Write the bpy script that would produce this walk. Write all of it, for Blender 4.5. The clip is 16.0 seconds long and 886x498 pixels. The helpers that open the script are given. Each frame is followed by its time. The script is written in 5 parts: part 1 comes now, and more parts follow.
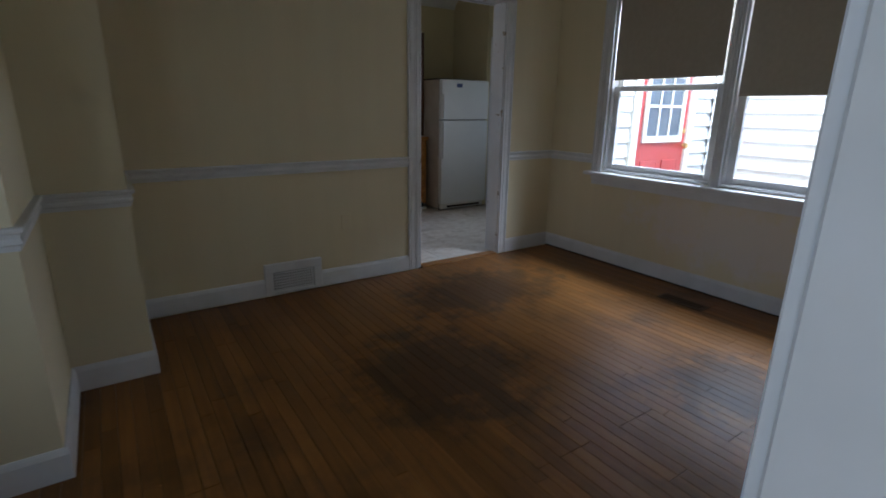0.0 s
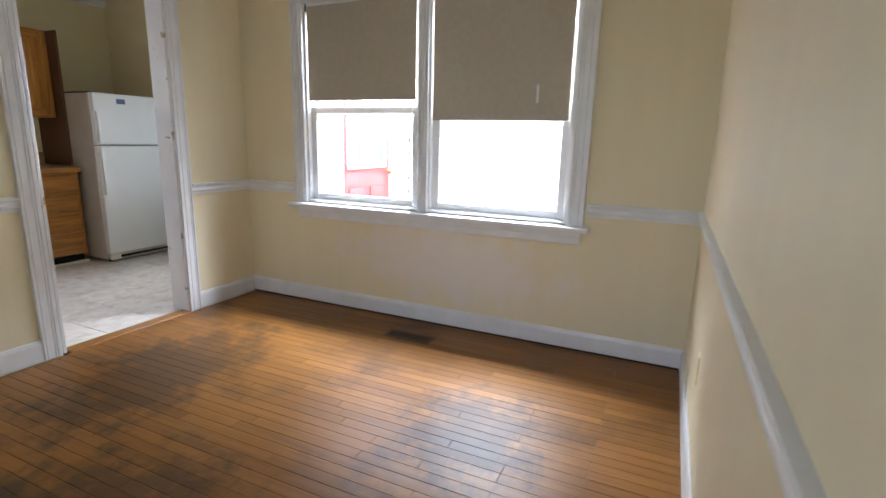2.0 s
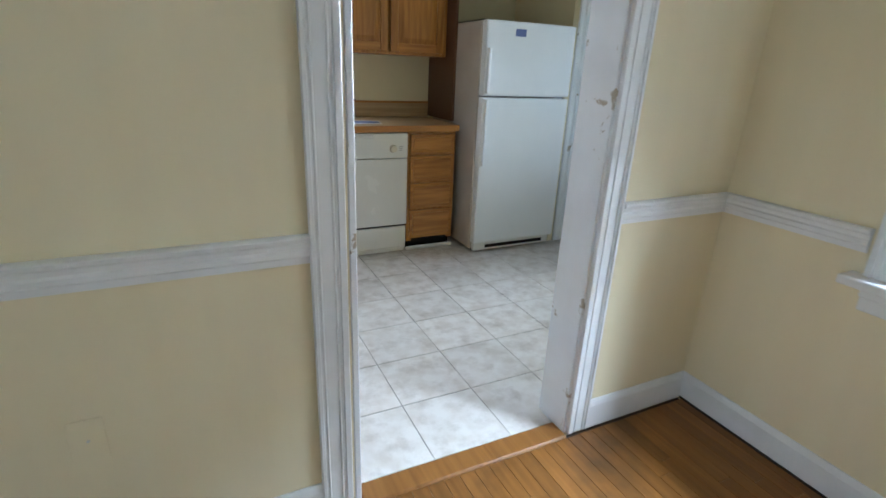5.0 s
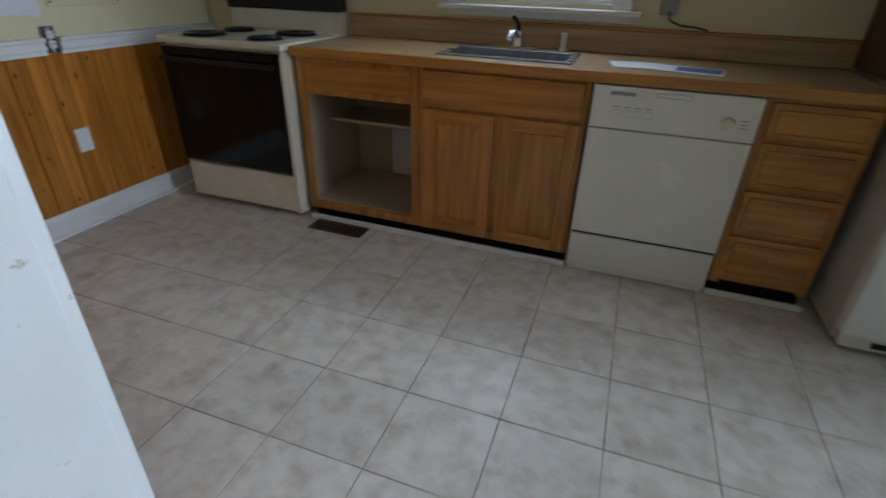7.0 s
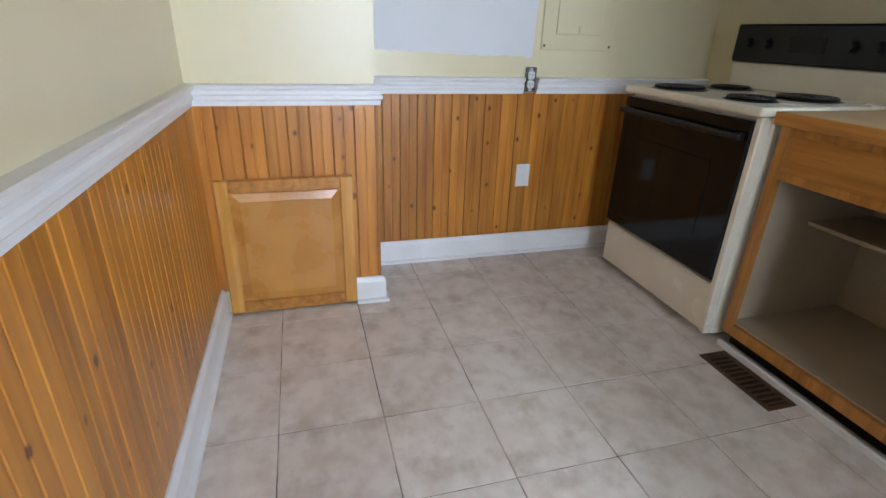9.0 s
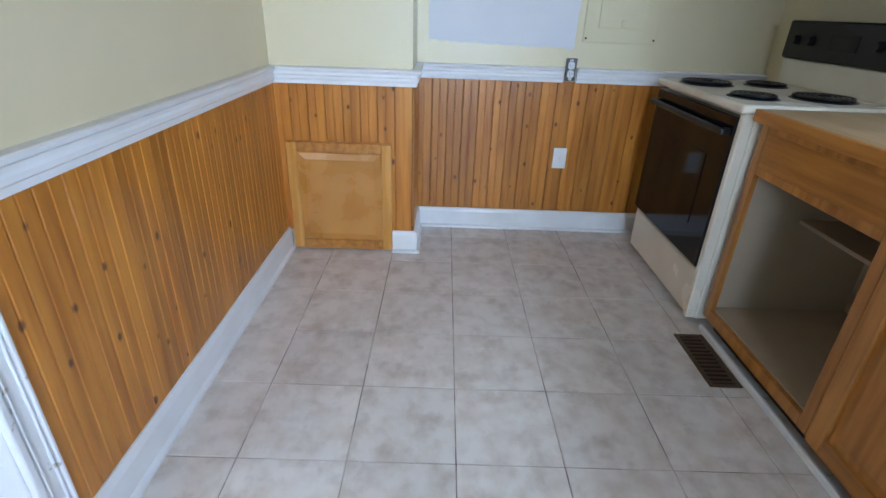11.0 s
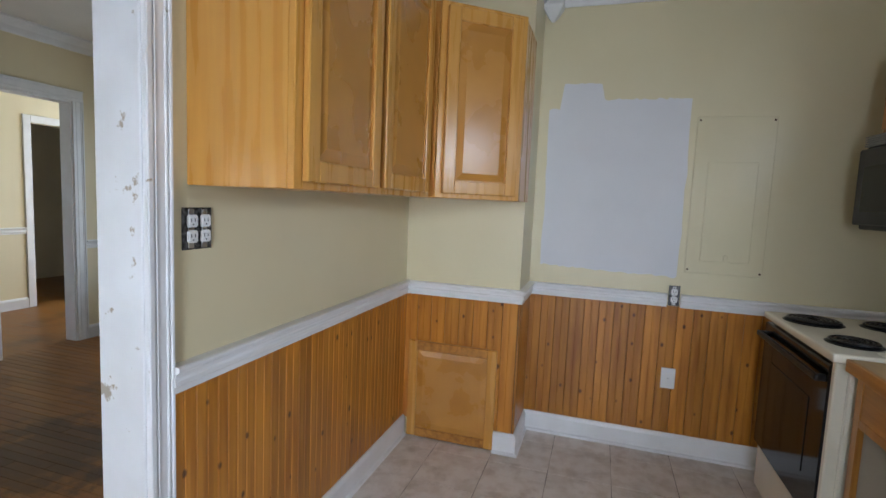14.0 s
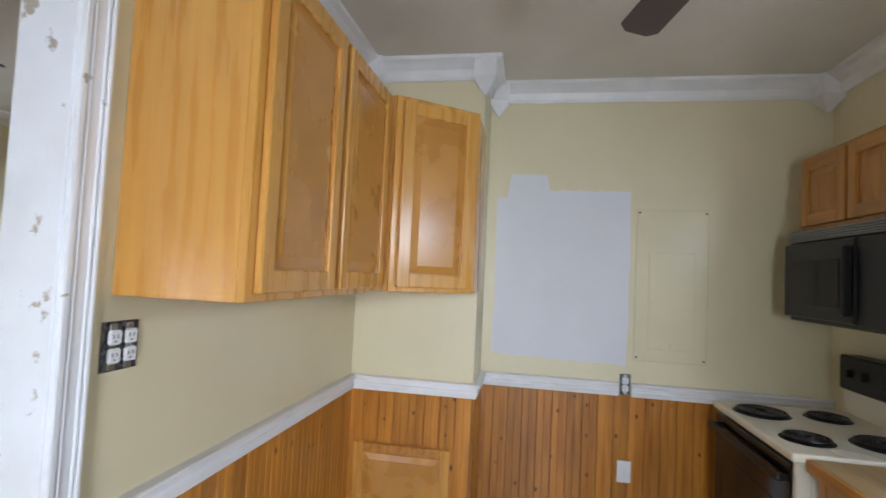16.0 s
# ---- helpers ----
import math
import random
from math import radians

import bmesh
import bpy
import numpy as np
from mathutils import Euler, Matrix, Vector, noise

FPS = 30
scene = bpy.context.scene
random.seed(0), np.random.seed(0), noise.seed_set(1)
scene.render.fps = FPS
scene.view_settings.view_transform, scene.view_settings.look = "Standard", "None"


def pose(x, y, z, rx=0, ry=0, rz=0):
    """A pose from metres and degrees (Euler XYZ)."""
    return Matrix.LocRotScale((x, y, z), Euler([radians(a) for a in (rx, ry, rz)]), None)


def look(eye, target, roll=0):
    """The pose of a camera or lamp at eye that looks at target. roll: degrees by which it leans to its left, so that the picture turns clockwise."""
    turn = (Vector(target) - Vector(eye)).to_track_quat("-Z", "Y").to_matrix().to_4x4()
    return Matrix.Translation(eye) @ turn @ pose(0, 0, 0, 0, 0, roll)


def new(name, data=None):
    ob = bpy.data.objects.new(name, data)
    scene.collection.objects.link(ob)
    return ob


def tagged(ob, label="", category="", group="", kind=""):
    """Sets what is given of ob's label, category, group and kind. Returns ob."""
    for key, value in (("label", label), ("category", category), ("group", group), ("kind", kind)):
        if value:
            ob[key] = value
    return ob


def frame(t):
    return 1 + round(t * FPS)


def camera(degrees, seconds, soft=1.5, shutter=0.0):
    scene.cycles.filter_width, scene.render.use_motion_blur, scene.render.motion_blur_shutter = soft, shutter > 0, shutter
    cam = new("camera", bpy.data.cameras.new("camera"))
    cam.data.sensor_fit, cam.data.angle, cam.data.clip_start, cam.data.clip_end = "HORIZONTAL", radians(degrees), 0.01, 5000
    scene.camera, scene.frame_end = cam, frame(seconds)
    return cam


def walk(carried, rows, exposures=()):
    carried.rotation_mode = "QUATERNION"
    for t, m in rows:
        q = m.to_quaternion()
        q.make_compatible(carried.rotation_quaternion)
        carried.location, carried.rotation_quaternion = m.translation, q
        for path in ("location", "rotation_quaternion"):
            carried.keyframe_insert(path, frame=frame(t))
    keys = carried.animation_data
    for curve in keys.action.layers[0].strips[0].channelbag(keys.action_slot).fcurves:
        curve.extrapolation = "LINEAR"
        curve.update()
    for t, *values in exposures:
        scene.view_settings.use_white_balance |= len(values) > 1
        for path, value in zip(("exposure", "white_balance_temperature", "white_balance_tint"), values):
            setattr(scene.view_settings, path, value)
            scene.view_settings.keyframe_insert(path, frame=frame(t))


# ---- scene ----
cam = camera(83.6, 16.0, 1.5, 0.3)
PATH = [
    (0, (-1.987, -3.319, 1.264), (-0.910, -1.726, 0.715), 0.8),
    (0.5, (-1.816, -3.229, 1.282), (-0.564, -1.726, 0.866), 3.8),
    (1, (-1.709, -3.180, 1.292), (-0.139, -1.958, 1.028), 4.8),
    (1.5, (-1.594, -3.118, 1.208), (0.169, -2.212, 0.944), 3.6),
    (2, (-1.473, -3.028, 1.230), (0.307, -2.220, 0.805), 1.4),
    (2.5, (-1.402, -2.681, 1.259), (0.249, -1.625, 0.86), 2.2),
    (3, (-1.216, -2.356, 1.245), (0.106, -0.9, 0.884), 1.9),
    (3.5, (-1.019, -2.096, 1.244), (0.133, -0.507, 0.856), 2.6),
    (3.7, (-0.923, -1.981, 1.239), (0.186, -0.367, 0.836), 3.0),
    (6, (0.219, -0.626, 1.327), (0.557, 1.124, 0.419), 1.3),
    (6.5, (0.453, -0.403, 1.271), (0.356, 1.351, 0.315), 1.4),
    (7, (0.51, -0.1, 1.22), (-0.07, 1.554, 0.256), 1.7),
    (7.5, (0.325, 0.155, 1.135), (-0.721, 1.565, 0.178), 1.4),
    (8, (0.263, 0.36, 1.088), (-1.18, 1.417, 0.194), 0.8),
    (8.5, (0.275, 0.519, 1.098), (-1.427, 1.19, 0.291), 0.7),
    (9, (0.27, 0.523, 1.115), (-1.49, 1.033, 0.312), 1.9),
    (9.2, (0.27, 0.515, 1.125), (-1.482, 0.989, 0.286), 1.6),
    (11.5, (0.835, 1.065, 1.189), (-0.927, 0.931, 0.252), 2.3),
    (12, (0.914, 1.136, 1.183), (-0.796, 0.890, 0.172), 2.0),
    (12.5, (0.987, 1.202, 1.175), (-0.771, 0.831, 0.297), 1.4),
    (13, (0.952, 1.181, 1.278), (-0.9, 0.698, 0.696), 2.7),
    (13.5, (0.937, 1.18, 1.335), (-0.957, 0.613, 1.031), 2.4),
    (14, (0.953, 1.193, 1.386), (-0.945, 0.593, 1.194), 2.5),
    (14.5, (0.937, 1.173, 1.377), (-0.961, 0.567, 1.204), 2.2),
    (15, (0.926, 1.148, 1.371), (-0.975, 0.537, 1.265), 2.0),
    (15.5, (0.917, 1.124, 1.441), (-0.984, 0.511, 1.528), 2.2),
    (16, (0.879, 1.079, 1.485), (-1.086, 0.721, 1.583), 2.7),
]
EXPOSURES = [(0, 0.05, 5350, 10), (0.5, 1.25, 5450, 10), (1.0, 1.65, 5550, 9), (1.5, 1.85, 5750, 12), (2.0, 1.85, 5750, 12), (2.5, 1.55, 5550, 9), (3.5, 1.8, 5350, 6), (6, 2.0, 5080, 3), (7, 0.95, 5330, 5), (8, 1.4, 5130, 5), (9, 1.85, 5530, 9), (11.5, 1.75, 4930, 6), (12.5, 1.4, 5180, 7), (13.5, 1.3, 5680, 10), (14.5, 1.2, 5680, 10), (16, 1.6, 5730, 11)]

walk(cam, [(t, look(eye, target, roll)) for t, eye, target, roll in PATH], EXPOSURES)

# ---------------------------------------------------------------- light
world = bpy.data.worlds.new("sky_world")
scene.world = world
world.use_nodes = True
wn = world.node_tree
sky = wn.nodes.new("ShaderNodeTexSky")
sky.sky_type, sky.sun_disc = "NISHITA", False
sky.sun_elevation, sky.sun_rotation = radians(48), radians(250)
wn.links.new(sky.outputs[0], wn.nodes["Background"].inputs[0])
wn.nodes["Background"].inputs[1].default_value = 0.12


def lamp(name, kind, energy, m, colour, size=(1, 1)):
    data = bpy.data.lights.new(name, kind)
    data.energy, data.color = energy, colour
    if kind == "AREA":
        data.shape, data.size, data.size_y = "RECTANGLE", *size
    ob = new(name, data)
    ob.matrix_world = m
    return ob


sun = lamp("sun", "SUN", 1.4, look((-6, -3, 9), (0, 0, 0)), (1, 0.96, 0.9))
sun.data.angle = radians(20)
# sky light: dining and sink windows; back door, living room and west openings are unseen additions
back = lamp("sky_back_door", "AREA", 6, look((3.05, 1.32, 1.35), (-1.7, 0.35, 0.95)), (0.95, 0.97, 1), (0.75, 1.2))
back.data.spread = radians(75)   # beam narrowed to keep light off the north wall and stove
lamp("sky_dining", "AREA", 235, look((2.8, -1.6, 2.95), (0.6, -1.4, 0.75)), (0.93, 0.96, 1), (2.4, 1.0))
lamp("sky_sink", "AREA", 5, look((0.0, 2.695, 1.79), (-0.25, 0.5, 0.5)), (0.90, 0.95, 1), (0.62, 0.36))
lamp("sky_living", "AREA", 17, look((-4.56, -4.1, 1.5), (-1.5, -3.5, 1.3)), (0.92, 0.96, 1), (1.2, 1.4))
# weak fill lamp in an added opening that stays out of view
lamp("west_fill", "AREA", 3, look((-2.66, -2.3, 1.35), (1.0, -2.0, 1.0)), (0.92, 0.96, 1), (1.0, 1.5))


# ---------------------------------------------------------------- materials
def mat(name, base, rough=0.6, metal=0.0, second=None, scale=6.0, detail=6, bump=0.0, bump_scale=80.0, stretch=(1, 1, 1),
        spread=(0.35, 0.65), per_object=0.0, coat=0.0, stain=None, stain_scale=1.2, stain_spread=(0.55, 0.75), rough_var=0.08, spots=()):
    m = bpy.data.materials.new(name)
    m.use_nodes = True
    n, li = m.node_tree.nodes, m.node_tree.links
    b = n["Principled BSDF"]
    b.inputs["Metallic"].default_value = metal
    b.inputs["Coat Weight"].default_value = coat
    b.inputs["Coat Roughness"].default_value = 0.2
    tc = n.new("ShaderNodeTexCoord")
    mp = n.new("ShaderNodeMapping")
    mp.inputs["Scale"].default_value = stretch
    info = n.new("ShaderNodeObjectInfo")
    off = n.new("ShaderNodeVectorMath")
    off.operation = "MULTIPLY_ADD"
    li.new(info.outputs["Random"], off.inputs[0])
    off.inputs[1].default_value = (17 if per_object else 0,) * 3
    li.new(tc.outputs["Object"], off.inputs[2])
    li.new(off.outputs[0], mp.inputs[0])
    no = n.new("ShaderNodeTexNoise")
    no.inputs["Scale"].default_value, no.inputs["Detail"].default_value = scale, detail
    li.new(mp.outputs[0], no.inputs["Vector"])
    ramp = n.new("ShaderNodeValToRGB")
    second = second or tuple(c * 0.88 for c in base)
    ramp.color_ramp.elements[0].position, ramp.color_ramp.elements[1].position = spread
    ramp.color_ramp.elements[0].color, ramp.color_ramp.elements[1].color = (*second, 1), (*base, 1)
    li.new(no.outputs[0], ramp.inputs[0])
    col = ramp.outputs[0]
    if stain:
        st = n.new("ShaderNodeTexNoise")
        st.inputs["Scale"].default_value, st.inputs["Detail"].default_value = stain_scale, 7
        st.inputs["Roughness"].default_value = 0.62
        li.new(n.new("ShaderNodeNewGeometry").outputs["Position"], st.inputs["Vector"])
        sr = n.new("ShaderNodeMapRange")
        sr.inputs[1].default_value, sr.inputs[2].default_value = stain_spread
        li.new(st.outputs[0], sr.inputs[0])
        mx = n.new("ShaderNodeMix")
        mx.data_type = "RGBA"
        li.new(sr.outputs[0], mx.inputs[0])
        li.new(col, mx.inputs[6])
        mx.inputs[7].default_value = (*stain, 1)
        col = mx.outputs[2]
        for c, r in spots:
            sm = n.new("ShaderNodeVectorMath")
            sm.operation = "SUBTRACT"
            li.new(st.inputs["Vector"].links[0].from_socket, sm.inputs[0])
            sm.inputs[1].default_value = c
            sc = n.new("ShaderNodeVectorMath")
            sc.operation = "DIVIDE"
            li.new(sm.outputs[0], sc.inputs[0])
            sc.inputs[1].default_value = r
            ln = n.new("ShaderNodeVectorMath")
            ln.operation = "LENGTH"
            li.new(sc.outputs[0], ln.inputs[0])
            rough_n = n.new("ShaderNodeTexNoise")
            rough_n.inputs["Scale"].default_value, rough_n.inputs["Detail"].default_value = 6.5, 10
            rough_n.inputs["Roughness"].default_value = 0.7
            li.new(st.inputs["Vector"].links[0].from_socket, rough_n.inputs["Vector"])
            mul = n.new("ShaderNodeMath")
            mul.operation = "MULTIPLY_ADD"
            li.new(rough_n.outputs[0], mul.inputs[0])
            mul.inputs[1].default_value = -2.6
            li.new(ln.outputs["Value"], mul.inputs[2])
            ms = n.new("ShaderNodeMapRange")
            ms.inputs[1].default_value, ms.inputs[2].default_value = -0.75, -0.25
            ms.inputs[3].default_value, ms.inputs[4].default_value = 0.68, 0
            li.new(mul.outputs[0], ms.inputs[0])
            m2 = n.new("ShaderNodeMix")
            m2.data_type = "RGBA"
            li.new(ms.outputs[0], m2.inputs[0])
            li.new(col, m2.inputs[6])
            m2.inputs[7].default_value = (*stain, 1)
            col = m2.outputs[2]
    if per_object:
        hs = n.new("ShaderNodeHueSaturation")
        mr = n.new("ShaderNodeMapRange")
        mr.inputs[3].default_value, mr.inputs[4].default_value = 1 - per_object, 1 + per_object
        li.new(info.outputs["Random"], mr.inputs[0])
        li.new(mr.outputs[0], hs.inputs["Value"])
        li.new(col, hs.inputs["Color"])
        col = hs.outputs[0]
    li.new(col, b.inputs["Base Color"])
    rr = n.new("ShaderNodeMapRange")
    rr.inputs[3].default_value, rr.inputs[4].default_value = max(0.02, rough - rough_var), min(1, rough + rough_var)
    li.new(no.outputs[0], rr.inputs[0])
    li.new(rr.outputs[0], b.inputs["Roughness"])
    if bump:
        bn = n.new("ShaderNodeTexNoise")
        bn.inputs["Scale"].default_value, bn.inputs["Detail"].default_value = bump_scale, 4
        li.new(mp.outputs[0], bn.inputs["Vector"])
        bu = n.new("ShaderNodeBump")
        bu.inputs["Strength"].default_value, bu.inputs["Distance"].default_value = bump, 0.002
        li.new(bn.outputs[0], bu.inputs["Height"])
        li.new(bu.outputs[0], b.inputs["Normal"])
    return m


def knotted_pine(name, base, dark, rough=0.32):
    """Varnished pine: long grain along z, darker streaks and scattered knots."""
    m = mat(name, base, rough, second=dark, scale=3.0, stretch=(9, 9, 0.7), spread=(0.28, 0.62), per_object=0.18, bump=0.12, bump_scale=30, coat=0.25)
    n, li = m.node_tree.nodes, m.node_tree.links
    b = n["Principled BSDF"]
    old = b.inputs["Base Color"].links[0].from_socket
    tc = n.new("ShaderNodeTexCoord")
    info = n.new("ShaderNodeObjectInfo")
    off = n.new("ShaderNodeVectorMath")
    off.operation = "MULTIPLY_ADD"
    li.new(info.outputs["Random"], off.inputs[0])
    off.inputs[1].default_value = (0, 0, 41)
    li.new(tc.outputs["Object"], off.inputs[2])
    mp = n.new("ShaderNodeMapping")
    mp.inputs["Scale"].default_value = (15, 0.01, 10)
    li.new(off.outputs[0], mp.inputs[0])
    vo = n.new("ShaderNodeTexVoronoi")
    vo.inputs["Scale"].default_value = 1.0
    li.new(mp.outputs[0], vo.inputs["Vector"])
    kr = n.new("ShaderNodeMapRange")
    kr.inputs[1].default_value, kr.inputs[2].default_value = 0.09, 0.17
    kr.inputs[3].default_value, kr.inputs[4].default_value = 1, 0
    sub = n.new("ShaderNodeMath")
    sub.operation = "MULTIPLY_ADD"
    li.new(vo.outputs["Color"], sub.inputs[0])
    sub.inputs[1].default_value = 0.25
    li.new(vo.outputs["Distance"], sub.inputs[2])
    sh = n.new("ShaderNodeMath")
    sh.operation = "SUBTRACT"
    li.new(sub.outputs[0], sh.inputs[0])
    sh.inputs[1].default_value = 0.03
    li.new(sh.outputs[0], kr.inputs[0])
    mx = n.new("ShaderNodeMix")
    mx.data_type = "RGBA"
    li.new(kr.outputs[0], mx.inputs[0])
    li.new(old, mx.inputs[6])
    mx.inputs[7].default_value = (0.10, 0.033, 0.008, 1)
    li.new(mx.outputs[2], b.inputs["Base Color"])
    return m


def glass(name, gloss=0.07):
    m = bpy.data.materials.new(name)
    m.use_nodes = True
    n, li = m.node_tree.nodes, m.node_tree.links
    n.remove(n["Principled BSDF"])
    t, g, mx = n.new("ShaderNodeBsdfTransparent"), n.new("ShaderNodeBsdfGlossy"), n.new("ShaderNodeMixShader")
    g.inputs["Roughness"].default_value = 0.02
    mx.inputs[0].default_value = gloss
    li.new(t.outputs[0], mx.inputs[1])
    li.new(g.outputs[0], mx.inputs[2])
    li.new(mx.outputs[0], n["Material Output"].inputs[0])
    return m


M_WALL_D = mat("dining_wall_paint", (0.79, 0.70, 0.475), 0.6, second=(0.765, 0.672, 0.45), scale=2.5, bump=0.25, bump_scale=220, stretch=(3, 3, 0.25))
M_WALL_P = mat("patched_wall_paint", (0.79, 0.70, 0.475), 0.6, second=(0.765, 0.672, 0.45), scale=2.5, bump=0.25, bump_scale=220,
               stretch=(3, 3, 0.25), stain=(0.80, 0.735, 0.69), stain_scale=1.4, stain_spread=(0.8, 0.9), spots=(((1.46, -1.75, 0.45), (1, 0.85, 0.28)),))
M_WALL_K = mat("kitchen_wall_paint", (0.70, 0.63, 0.415), 0.33, second=(0.67, 0.60, 0.39), scale=2.0, bump=0.12, bump_scale=90)
M_PATCH = mat("primer_patch", (0.72, 0.72, 0.74), 0.7, second=(0.69, 0.69, 0.71), scale=4)
M_WHITE = mat("white_trim_paint", (0.80, 0.80, 0.80), 0.35, second=(0.74, 0.74, 0.73), scale=7, bump=0.1, bump_scale=60)
M_JAMB = mat("chipped_jamb_paint", (0.80, 0.81, 0.82), 0.4, second=(0.74, 0.74, 0.74), scale=5, bump=0.35, bump_scale=25,
             stain=(0.42, 0.36, 0.28), stain_scale=10, stain_spread=(0.635, 0.66))
M_CEIL = mat("ceiling_paint", (0.74, 0.71, 0.64), 0.8, second=(0.70, 0.67, 0.6), scale=3, bump=0.2, bump_scale=150)
M_LIVING = mat("living_room_paint", (0.76, 0.70, 0.58), 0.6, scale=2)
M_PLANK = mat("oak_strip_floor", (0.275, 0.122, 0.027), 0.38, second=(0.18, 0.076, 0.016), scale=3, stretch=(16, 0.8, 9), spread=(0.25, 0.75), per_object=0.2,
              bump=0.2, bump_scale=25, stain=(0.035, 0.022, 0.014), stain_scale=1.6, stain_spread=(0.53, 0.80), rough_var=0.14,
              spots=(((0.15, -0.68, 0), (0.75, 0.42, 1)), ((0.35, -2.35, 0), (0.4, 0.35, 1)), ((-0.75, -1.5, 0), (0.5, 0.55, 1))))
M_PLANK.node_tree.nodes["Principled BSDF"].inputs["Specular IOR Level"].default_value = 0.28
# near-black for floor joints, also for the shade inside vents and registers
M_SUB = mat("dark_gap_shade", (0.03, 0.018, 0.01), 0.8)
M_TILE = mat("beige_floor_tile", (0.76, 0.715, 0.655), 0.42, second=(0.63, 0.565, 0.49), scale=13, detail=12, spread=(0.34, 0.60), per_object=0.05, bump=0.2, bump_scale=30,
             stain=(0.38, 0.31, 0.24), stain_scale=9, stain_spread=(0.5, 0.9), rough_var=0.14)
M_GROUT = mat("dirty_grout", (0.47, 0.42, 0.36), 0.9, second=(0.07, 0.055, 0.04), scale=5, detail=9, spread=(0.42, 0.56))
M_PINE = knotted_pine("varnished_pine", (0.51, 0.215, 0.025), (0.31, 0.105, 0.010))
M_PINE_D = mat("pine_groove", (0.10, 0.035, 0.008), 0.6)
M_OAK = mat("honey_oak", (0.49, 0.225, 0.04), 0.32, second=(0.29, 0.113, 0.019), scale=3.2, stretch=(11, 11, 0.8), spread=(0.3, 0.66), per_object=0.06, bump=0.1, bump_scale=30, coat=0.2)
M_OAK_H = mat("honey_oak_rails", (0.49, 0.225, 0.04), 0.32, second=(0.29, 0.113, 0.019), scale=3.2, stretch=(0.8, 11, 11), spread=(0.3, 0.66), per_object=0.06, bump=0.1, bump_scale=30, coat=0.2)
M_OAK_U = mat("golden_oak", (0.62, 0.32, 0.062), 0.28, second=(0.53, 0.255, 0.046), scale=3.0, stretch=(10, 10, 0.7), spread=(0.3, 0.66), per_object=0.05, bump=0.08, bump_scale=30, coat=0.25)
M_MELA = mat("maple_melamine", (0.44, 0.36, 0.25), 0.45, scale=4)
M_BIRCH = mat("golden_panel", (0.52, 0.25, 0.045), 0.28, second=(0.44, 0.20, 0.034), scale=5, coat=0.25)
M_COUNTER = mat("wood_grain_laminate", (0.47, 0.33, 0.17), 0.35, second=(0.33, 0.215, 0.10), scale=3, stretch=(0.7, 14, 14), spread=(0.3, 0.66))
M_ENAMEL = mat("white_enamel", (0.78, 0.77, 0.72), 0.25, second=(0.74, 0.73, 0.68), scale=3)
M_ALMOND = mat("bisque_enamel", (0.76, 0.71, 0.58), 0.25, second=(0.70, 0.65, 0.52), scale=4)
M_FRIDGE = mat("pebbled_white_enamel", (0.76, 0.77, 0.76), 0.38, second=(0.73, 0.74, 0.73), scale=3, bump=0.3, bump_scale=300)
# fridge body: darker and warmer than its white doors
M_FSIDE = mat("darker_fridge_body", (0.50, 0.46, 0.40), 0.45, second=(0.44, 0.40, 0.34), scale=5, bump=0.3, bump_scale=300)
M_BLACK = mat("black_oven_glass", (0.008, 0.008, 0.009), 0.09, second=(0.006, 0.006, 0.006), scale=3, rough_var=0.02)
M_BLACK.node_tree.nodes["Principled BSDF"].inputs["Specular IOR Level"].default_value = 0.22
M_BLACKP = mat("black_plastic", (0.007, 0.007, 0.008), 0.35)
M_BLACKP.node_tree.nodes["Principled BSDF"].inputs["Specular IOR Level"].default_value = 0.3
M_GREYP = mat("grey_print", (0.30, 0.30, 0.30), 0.5)
M_STEEL = mat("brushed_steel", (0.62, 0.62, 0.63), 0.28, metal=1, second=(0.55, 0.55, 0.56), scale=5, stretch=(1, 12, 1))
M_CHROME = mat("chrome", (0.8, 0.8, 0.8), 0.1, metal=1, scale=3, rough_var=0.03)
M_BOXM = mat("galvanised_box", (0.16, 0.155, 0.15), 0.45, metal=0.6, second=(0.02, 0.02, 0.02), scale=90, spread=(0.4, 0.6))
M_BRASS = mat("brass", (0.72, 0.5, 0.2), 0.25, metal=1, scale=3)
M_BRONZE = mat("brown_metal_register", (0.12, 0.075, 0.04), 0.45, metal=0.4, second=(0.08, 0.05, 0.028), scale=20)
M_SHADE = mat("beige_roller_blind", (0.50, 0.45, 0.36), 0.85, second=(0.47, 0.42, 0.33), scale=30, bump=0.2, bump_scale=400)
M_PAPER = mat("white_paper", (0.8, 0.8, 0.82), 0.7, scale=3)
M_BLUE = mat("blue_print", (0.09, 0.12, 0.28), 0.6)
M_SIDING = mat("white_vinyl_siding", (0.80, 0.82, 0.84), 0.5, second=(0.76, 0.78, 0.80), scale=2)
M_RED = mat("red_door_paint", (0.50, 0.07, 0.07), 0.4, second=(0.45, 0.06, 0.06), scale=3)
M_GRASS = mat("ground_grass", (0.10, 0.13, 0.05), 0.9, second=(0.06, 0.085, 0.03), scale=3)
M_LEAF = mat("leaf_green", (0.09, 0.14, 0.045), 0.7, scale=3)
M_BARK = mat("bark", (0.12, 0.09, 0.065), 0.9, scale=8)
M_DARKW = mat("dark_stained_wood", (0.10, 0.045, 0.02), 0.5, scale=5, stretch=(8, 8, 1))
M_FAN = mat("dark_walnut_blade", (0.07, 0.04, 0.025), 0.4, scale=4, stretch=(2, 8, 1))
